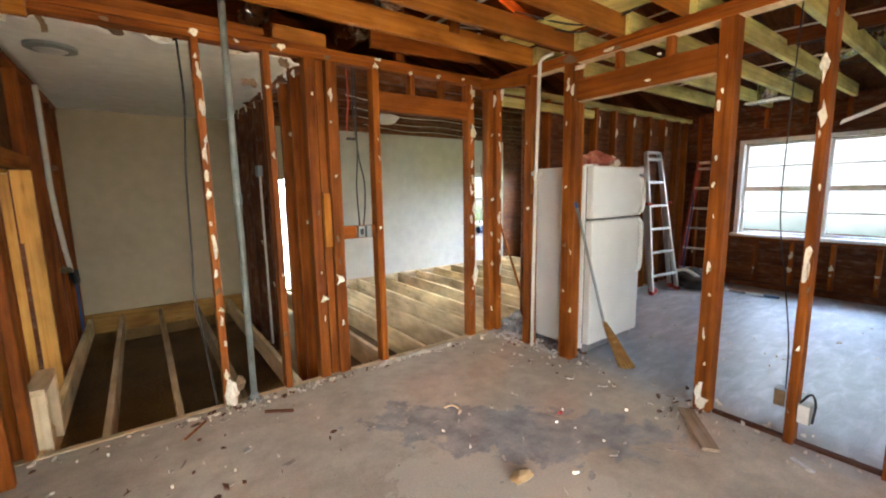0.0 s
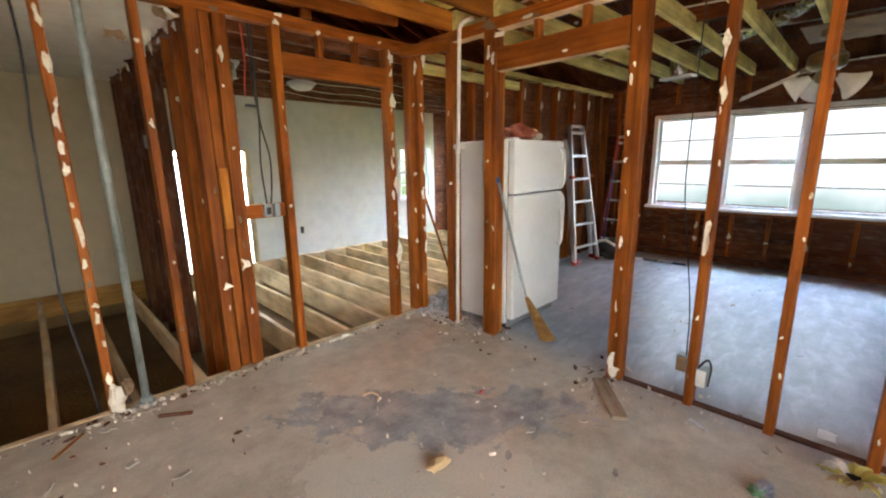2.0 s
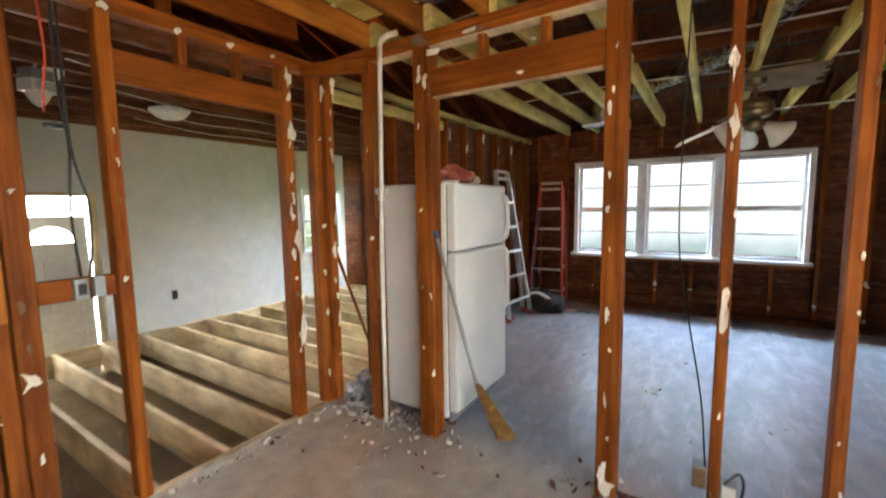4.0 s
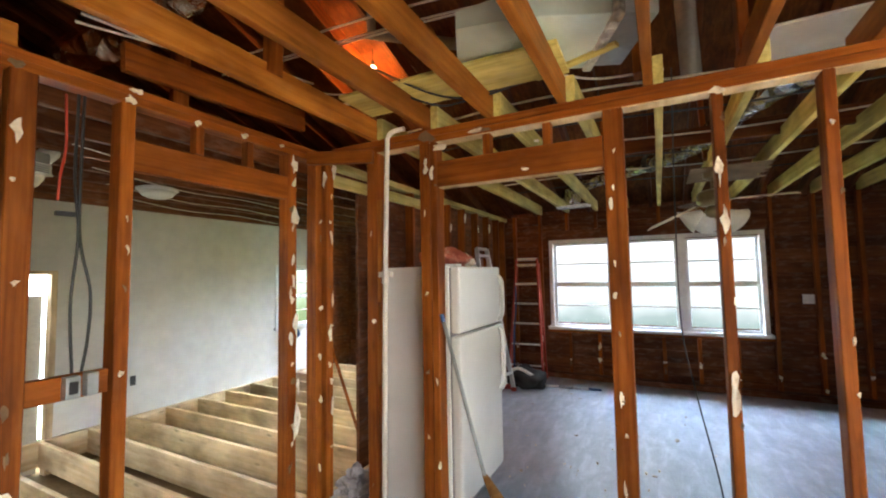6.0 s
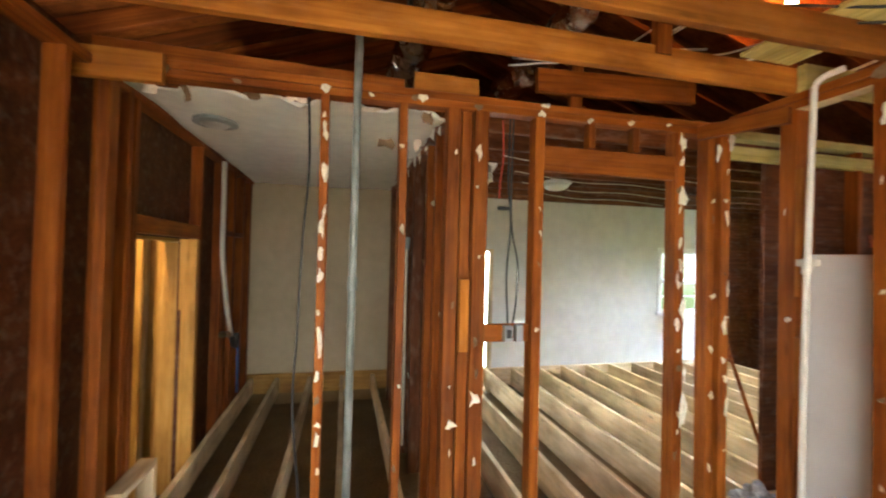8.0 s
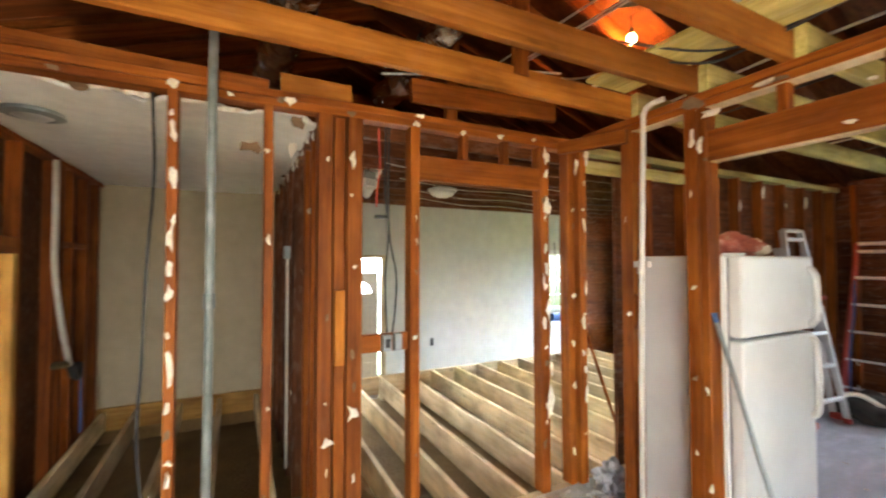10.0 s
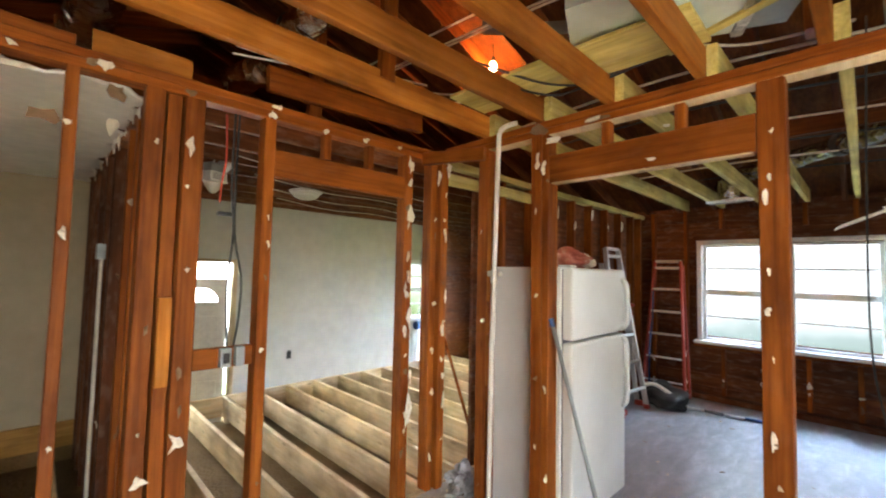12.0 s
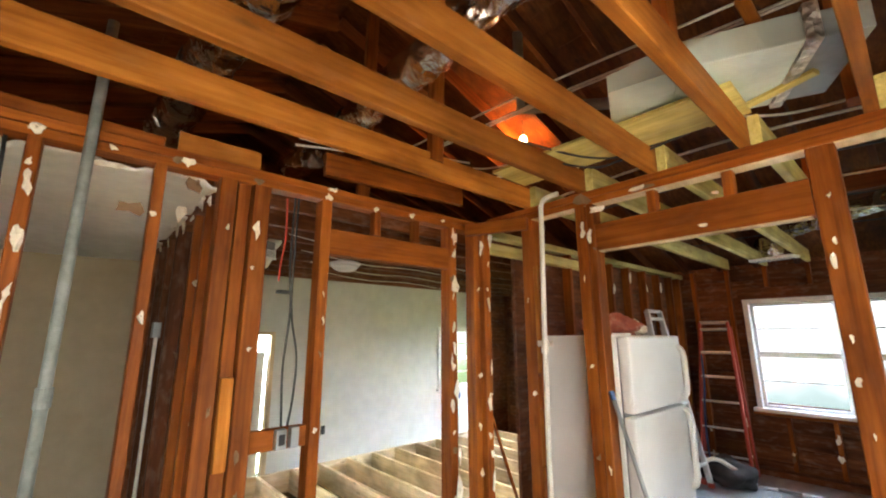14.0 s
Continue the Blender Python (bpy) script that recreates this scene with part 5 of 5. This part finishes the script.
part("plate", box(4.85, NORTH - 0.008, 0.33, 4.91, NORTH - 0.001, 0.44, 0.003), BLACK, ol)
sw = thing("light_switch", "white switch box on the sheathed wall", "switch")
part("plate", box(EAST - 0.02, 1.36, 1.13, EAST + 0.004, 1.47, 1.24, 0.004), WHITEFRAME, sw)
part("toggle", box(EAST - 0.03, 1.405, 1.17, EAST - 0.018, 1.425, 1.20, 0.002), WHITEFRAME, sw)
valve_box = thing("old_valve", "paper-wrapped valve at the foot of the stud", "valve")
part("body", blob((2.03, YA - 0.03, 0.08), (0.035, 0.03, 0.09), 0.35, 11.0, 3, -0.079), PAPER, valve_box)
part("body", blob((2.08, YA - 0.025, 0.15), (0.03, 0.025, 0.05), 0.35, 12.0, 3), KRAFT, valve_box)
cord = thing("cord_reel", "grey cord with a blue reel hanging by the far window", "cord")
part("cord", tube(curve_points([(7.2, NORTH - 0.04, 1.9), (7.24, NORTH - 0.05, 1.2), (7.15, NORTH - 0.05, 0.75)], 6), 0.01, 6), GREY, cord)
part("spool", tube([(7.08, NORTH - 0.09, 0.62), (7.26, NORTH - 0.09, 0.62)], 0.07, 12), BLUE, cord, "blue spool")

# ---- lamps and ceiling fixtures ----
bulb = thing("light_bulb", "bare glowing bulb hanging in the attic", "bulb")
part("glass", lathe([(0.010, -0.058), (0.031, -0.04), (0.039, -0.010), (0.031, 0.02), (0.016, 0.036)], 14, (BULB.x, BULB.y, BULB.z + 0.0)), BULBGLASS, bulb, "glowing warm glass", smooth=True).visible_shadow = False
part("socket", lathe([(0.016, 0.036), (0.018, 0.05), (0.018, 0.08), (0.008, 0.09)], 12, tuple(BULB)), BLACK, bulb)
part("cord", tube([(BULB.x, BULB.y, BULB.z + 0.09), (BULB.x, BULB.y, 3.73)], 0.004, 6), BLACK, bulb)

dome = thing("dome_light", "white glass dome light under the joists", "ceiling light", at=(4.32, 6.97, 2.385))
part("base", lathe([(0.12, 0.0), (0.165, -0.015), (0.165, -0.03), (0.14, -0.04)], 24), ALU, dome)
part("glass", lathe([(0.014, -0.105), (0.07, -0.10), (0.12, -0.078), (0.148, -0.04)], 24), FRIDGEWHITE, dome, "white glass dome", smooth=True)
part("stem", tube([(0, 0, -0.01), (0, 0, 0.06)], 0.05, 12), KRAFT, dome)
exf = thing("exhaust_fan", "white plastic exhaust fan dangling from the joists", "exhaust fan", at=(3.29, 6.40, 2.30), rz=25)
part("housing", box(-0.065, -0.055, -0.01, 0.065, 0.06, 0.06, 0.01), GREY, exf, "dark grey motor housing")
part("body", box(-0.075, -0.058, -0.085, 0.075, 0.062, -0.008, 0.008), WHITEFRAME, exf)
part("grille_rim", box(-0.075, -0.066, -0.085, 0.075, -0.058, -0.07, 0.003), WHITEFRAME, exf)
# solid grey bars stand for the shaded gaps between louvres
for k in range(4):
    part("slat", box(-0.055, -0.063, -0.066 + 0.013 * k, 0.055, -0.0575, -0.0605 + 0.013 * k, 0.001), GREY, exf, "grey bar standing for a dark louvre gap")
part("duct_collar", tube([(0.05, 0, 0.02), (0.14, 0.02, 0.10)], 0.05, 14), WHITEFRAME, exf)
part("strap", tube([(0, 0, 0.05), (0.0, 0.0, 0.2)], 0.006, 6), WIRE, exf)
part("lens", lathe([(0.012, -0.17), (0.035, -0.15), (0.058, -0.11), (0.064, -0.086)], 16), FROSTED, exf, "white translucent lens", smooth=True)

can = thing("ceiling_light", "round brushed metal ceiling light on white drywall", "ceiling light")
part("ring", lathe([(0.10, 2.402), (0.135, 2.395), (0.135, 2.375), (0.09, 2.365), (0.085, 2.375)], 26, (1.28, 5.88, 0)), STEEL, can)
part("lens", lathe([(0.02, 2.350), (0.06, 2.355), (0.086, 2.37), (0.086, 2.38)], 22, (1.28, 5.88, 0)), ALU, can, smooth=True)
# black disc gives the hole its darkness; the ceiling sheet stays uncut
hole = thing("ceiling_box", "black disc standing for a dark round box hole in the drywall ceiling", "ceiling box")
part("rim", lathe([(0.062, 2.404), (0.064, 2.398), (0.05, 2.396), (0.02, 2.397)], 20, (1.26, 5.50, 0)), BLACK, hole)

vent = thing("ceiling_register", "white metal air register hanging at the joists", "register", at=(7.62, 3.90, 2.40), rz=-14)
part("frame", box(-0.075, -0.20, -0.03, 0.075, 0.20, -0.005, 0.004), WHITEFRAME, vent)
for k in range(8):
    part("slat", box(-0.055, -0.165 + 0.045 * k, -0.036, 0.055, -0.15 + 0.045 * k, -0.028, 0.002), GREY, vent)
part("boot", lathe([(0.09, -0.005), (0.10, 0.10), (0.10, 0.2)], 14), DUCTSKIN, vent, "grey duct boot")

fan = thing("ceiling_fan", "old brass ceiling fan with frosted glass shades", "ceiling fan", at=(6.75, 2.50, 2.2))
part("rod", tube([(0, 0, 0.08), (0, 0, 0.26)], 0.014, 10), BRASS, fan)
part("canopy", lathe([(0.02, 0.18), (0.07, 0.20), (0.075, 0.25)], 18), BRASS, fan)
part("motor", lathe([(0.04, -0.06), (0.10, -0.055), (0.13, -0.03), (0.135, 0.0), (0.125, 0.012), (0.135, 0.024), (0.125, 0.06), (0.09, 0.085), (0.03, 0.10)], 28), BRASS, fan, smooth=True)
for turn, droop, mat, label in ((-84, 1, PAPER, "pale blade"), (112, -24, PAPER, "pale drooping blade"), (20, 2, DARK, "")):
    bl = part("blade", box(0.20, -0.065, -0.004, 0.63, 0.065, 0.004, 0.003), mat, fan, label)
    spin = Matrix.Rotation(radians(turn), 4, "Z") @ Matrix.Rotation(radians(-droop), 4, "Y")
    bl.matrix_basis = spin @ Matrix.Rotation(radians(11), 4, "X")
    part("blade_arm", box(0.10, -0.018, -0.008, 0.25, 0.018, 0.0, 0.003), BRASS, fan).matrix_basis = spin
hub = part("light_hub", lathe([(0.02, -0.17), (0.06, -0.15), (0.07, -0.10), (0.05, -0.06)], 18), BRASS, fan, smooth=True)
for turn in (92, -62, 15):
    prof = [(0.024, 0.0), (0.036, 0.02), (0.054, 0.06), (0.080, 0.11), (0.122, 0.165), (0.117, 0.166), (0.076, 0.11), (0.048, 0.06), (0.02, 0.02)]
    sh = part("shade", lathe(prof, 20), FROSTED, hub, "frosted glass shade", smooth=True)
    spin = Matrix.Rotation(radians(turn), 4, "Z")
    sh.matrix_basis = spin @ Matrix.Translation((0.09, 0, -0.11)) @ Matrix.Rotation(radians(122), 4, "Y")
    part("shade_arm", tube([(0.04, 0, -0.12), (0.075, 0, -0.115), (0.1, 0, -0.118)], 0.012, 8), BRASS, hub).matrix_basis = spin

# ---- attic: ducts, boards, wiring ----
def flex_duct(label, pts, r, mat=None):
    d = thing("flexible_duct", label, "duct", "ducts in the attic")
    path = curve_points(pts, 14)
    radii = [r * (1 + 0.03 * math.sin(i * 0.9) + random.uniform(-0.03, 0.03)) for i in range(len(path))]
    part("jacket", tube(path, radii, 14, wave=0.07), mat or DUCTSKIN, d, smooth=True)
    for i in (len(path) // 3, 2 * len(path) // 3):
        part("strap", tube([path[i], path[i + 1]], r * 1.12, 18), BLACK, d, "dark hanging strap")
    return d


flex_duct("shiny dark flexible duct lying across the joists", [(2.45, 5.6, 2.72), (2.48, 5.3, 2.76), (2.52, 4.75, 2.80), (2.56, 4.3, 2.78), (2.6, 3.6, 2.82), (2.7, 2.6, 2.8)], 0.10)
flex_duct("shiny dark flexible duct lying across the joists", [(3.2, 5.7, 2.74), (3.26, 5.25, 2.76), (3.23, 4.75, 2.78), (3.22, 4.24, 2.80), (3.23, 3.76, 2.86), (3.4, 3.2, 2.95)], 0.09, GREYDUCT)
flex_duct("silver flexible duct above the far room", [(8.3, 4.1, 2.66), (7.72, 3.78, 2.67), (7.05, 3.02, 2.68), (6.5, 2.62, 2.68), (6.0, 2.47, 2.69), (5.4, 2.2, 2.71), (4.9, 1.7, 2.70)], 0.085, SILVER)


def frustum(x0, x1, z0, z1, y0, inset, y1):
    """A box end that narrows along y."""
    bm = bmesh.new()
    a = [bm.verts.new(p) for p in ((x0, y0, z0), (x1, y0, z0), (x1, y0, z1), (x0, y0, z1))]
    b = [bm.verts.new(p) for p in ((x0 + inset, y1, z0 + 0.02), (x1 - inset, y1, z0 + 0.02), (x1 - inset, y1, z1 - 0.02), (x0 + inset, y1, z1 - 0.02))]
    for k in range(4):
        bm.faces.new((a[k], a[(k + 1) % 4], b[(k + 1) % 4], b[k]))
    bm.faces.new(a[::-1])
    bm.faces.new(b)
    bmesh.ops.recalc_face_normals(bm, faces=bm.faces)
    return bm


trunk = thing("duct_trunk", "foil-faced duct trunk lying over the joists", "duct", at=(4.18, 3.16, 2.625), rz=24)
part("trunk", box(-0.17, 0.0, 0.0, 0.30, 0.40, 0.12, 0.008), FOIL, trunk)
part("taper", frustum(-0.17, 0.30, 0.0, 0.12, 0.40, 0.09, 0.66), FOIL, trunk)
part("end_flange", box(-0.185, -0.045, -0.012, 0.315, 0.0, 0.14, 0.006), crumpled_foil("foil_tape", (0.85, 0.84, 0.78), 0.3, 30.0, 0.9), trunk, "crumpled foil tape")
part("cover", box(-0.16, -0.19, 0.0, 0.28, -0.045, 0.11, 0.008), STEEL, trunk, "grey steel cover")
board = tagged(lumber("attic_board", (4.215, 4.6, 2.602), (4.235, 3.34, 2.602), 0.02, 0.33, GREEN, None, across=(1, 0, 0)), "wide pale board lying across the joists", "board")
board2 = tagged(lumber("attic_board", (6.05, 5.0, 2.62), (6.05, 1.4, 2.62), 0.04, 0.14, RAFTER, None, across=(0, 0, 1)), "dark brown stringer board across the joists", "board")
sheet = tagged(mesh_object("drywall_offcut", torn_sheet(4.56, 1.75, 5.25, 2.5, 2.66, 0.012, 0.12, 0.1), CEILWHITE), "white drywall offcut lying on the joists", "drywall")
sheet2 = tagged(mesh_object("kraft_sheet", torn_sheet(6.5, 2.05, 7.25, 2.68, 2.452, 0.006, 0.2, 0.2), KRAFT), "brown kraft sheet sagging between the joists", "insulation paper")
flue = thing("flue_pipe", "grey flue pipe rising in the attic", "pipe")
part("pipe", tube([(5.0, 2.75, 2.62), (5.02, 2.78, 3.6)], 0.055, 16), STEEL, flue, smooth=True)
vp = thing("vent_pipe", "dark plastic vent pipe in the attic", "pipe")
part("pipe", tube([(4.5, 4.7, 3.9), (4.5, 4.7, 3.25), (4.75, 4.15, 3.15), (5.3, 3.3, 3.1)], 0.04, 14), GREY, vp, smooth=True)
struts = setting("attic_struts", "upright struts between joists and rafters", "struts")
for x, y in ((4.52, 3.02), (4.50, 2.58), (2.2, 4.25), (3.6, 4.62), (3.6, 3.4), (3.6, 5.4), (6.6, 3.4), (6.6, 2.55)):
    top = RIDGE_Z - SLOPE * abs(x - RIDGE_X) - 0.13
    lumber("strut", (x, y, 2.55), (x + 0.05, y + 0.02, top), 0.045, 0.09, OLD, struts, across=(1, 0, 0))
lumber("purlin", (3.2, 5.15, 2.60), (4.3, 5.15, 2.64), 0.045, 0.14, OLD, struts, across=(0, 0, 1))
for dx, dz in ((0.0, 0.0), (0.045, 0.012), (-0.10, 0.02)):
    cable("attic_cable", "white cable strung straight through the attic", [(4.0 + dx, 5.6, 2.96 + dz), (4.10 + dx, 4.2, 2.95 + dz), (4.22 + dx, 3.3, 2.95 + dz), (4.4 + dx, 1.6, 2.94 + dz)], 0.006, WIRE)
cable("attic_cable", "white cable looping beside the bulb", [(4.25, 5.35, 2.98), (4.37, 5.24, 2.94), (4.55, 5.12, 2.93), (4.72, 4.97, 2.97)], 0.006, WIRE)
cable("attic_cable", "white cable drooping over the trunk", [(4.2, 3.9, 2.70), (4.44, 3.42, 2.62), (4.61, 3.21, 2.62), (4.8, 2.9, 2.68)], 0.006, WIRE)
cable("attic_cable", "black cable drooping under the pale board", [(3.9, 4.3, 2.66), (4.2, 4.05, 2.56), (4.36, 3.85, 2.56), (4.44, 3.6, 2.62)], 0.006, BLACK)
cable("attic_cable", "black cable drooping under the pale board", [(4.05, 4.4, 2.66), (4.28, 4.1, 2.54), (4.38, 3.95, 2.56), (4.44, 3.75, 2.62)], 0.006, BLACK)
tagged(lumber("attic_stick", (3.93, 3.24, 2.84), (4.14, 3.22, 2.75), 0.03, 0.045, PALE_OLD, None), "short brown stick resting on the trunk", "stick")
tagged(lumber("attic_stick", (4.42, 3.52, 2.612), (4.26, 3.10, 2.612), 0.02, 0.04, GREEN, None), "pale stick under the duct trunk", "stick")
for k in range(6):
    x0 = 4.75 + 0.55 * k
    cable("attic_cable", "dark cable strung over the far room's joists", [(x0, 1.2, 2.62), (x0 + 0.1, 2.4, 2.615), (x0 - 0.05, 3.6, 2.62), (x0 + 0.1, 4.9, 2.62)], 0.007, BLACK if k % 2 else WIRE)
cable("attic_cable", "white cable looping below a joist", [(3.95, 4.75, 2.66), (4.05, 4.7, 2.60), (4.2, 4.66, 2.63), (4.33, 4.62, 2.66)], 0.006, WIRE)
cable("attic_cable", "white cables fanning over the plate", [(3.0, 5.05, 2.66), (3.4, 4.95, 2.64), (3.7, 4.8, 2.67), (4.0, 4.75, 2.70)], 0.006, WIRE)
cable("attic_cable", "white cables fanning over the plate", [(3.0, 5.1, 2.64), (3.35, 5.0, 2.66), (3.6, 4.9, 2.65), (3.9, 4.9, 2.72)], 0.006, WIRE)
for k in range(4):
    yy = 5.9 + 0.5 * k
    cable("ceiling_cable", "pale cable drooping below the far joists", [(3.3 + 0.3 * k, yy, 2.33), (4.0 + 0.3 * k, yy + 0.1, 2.29), (4.7 + 0.3 * k, yy + 0.25, 2.33), (5.4 + 0.3 * k, yy + 0.3, 2.30)], 0.0035, PVC)
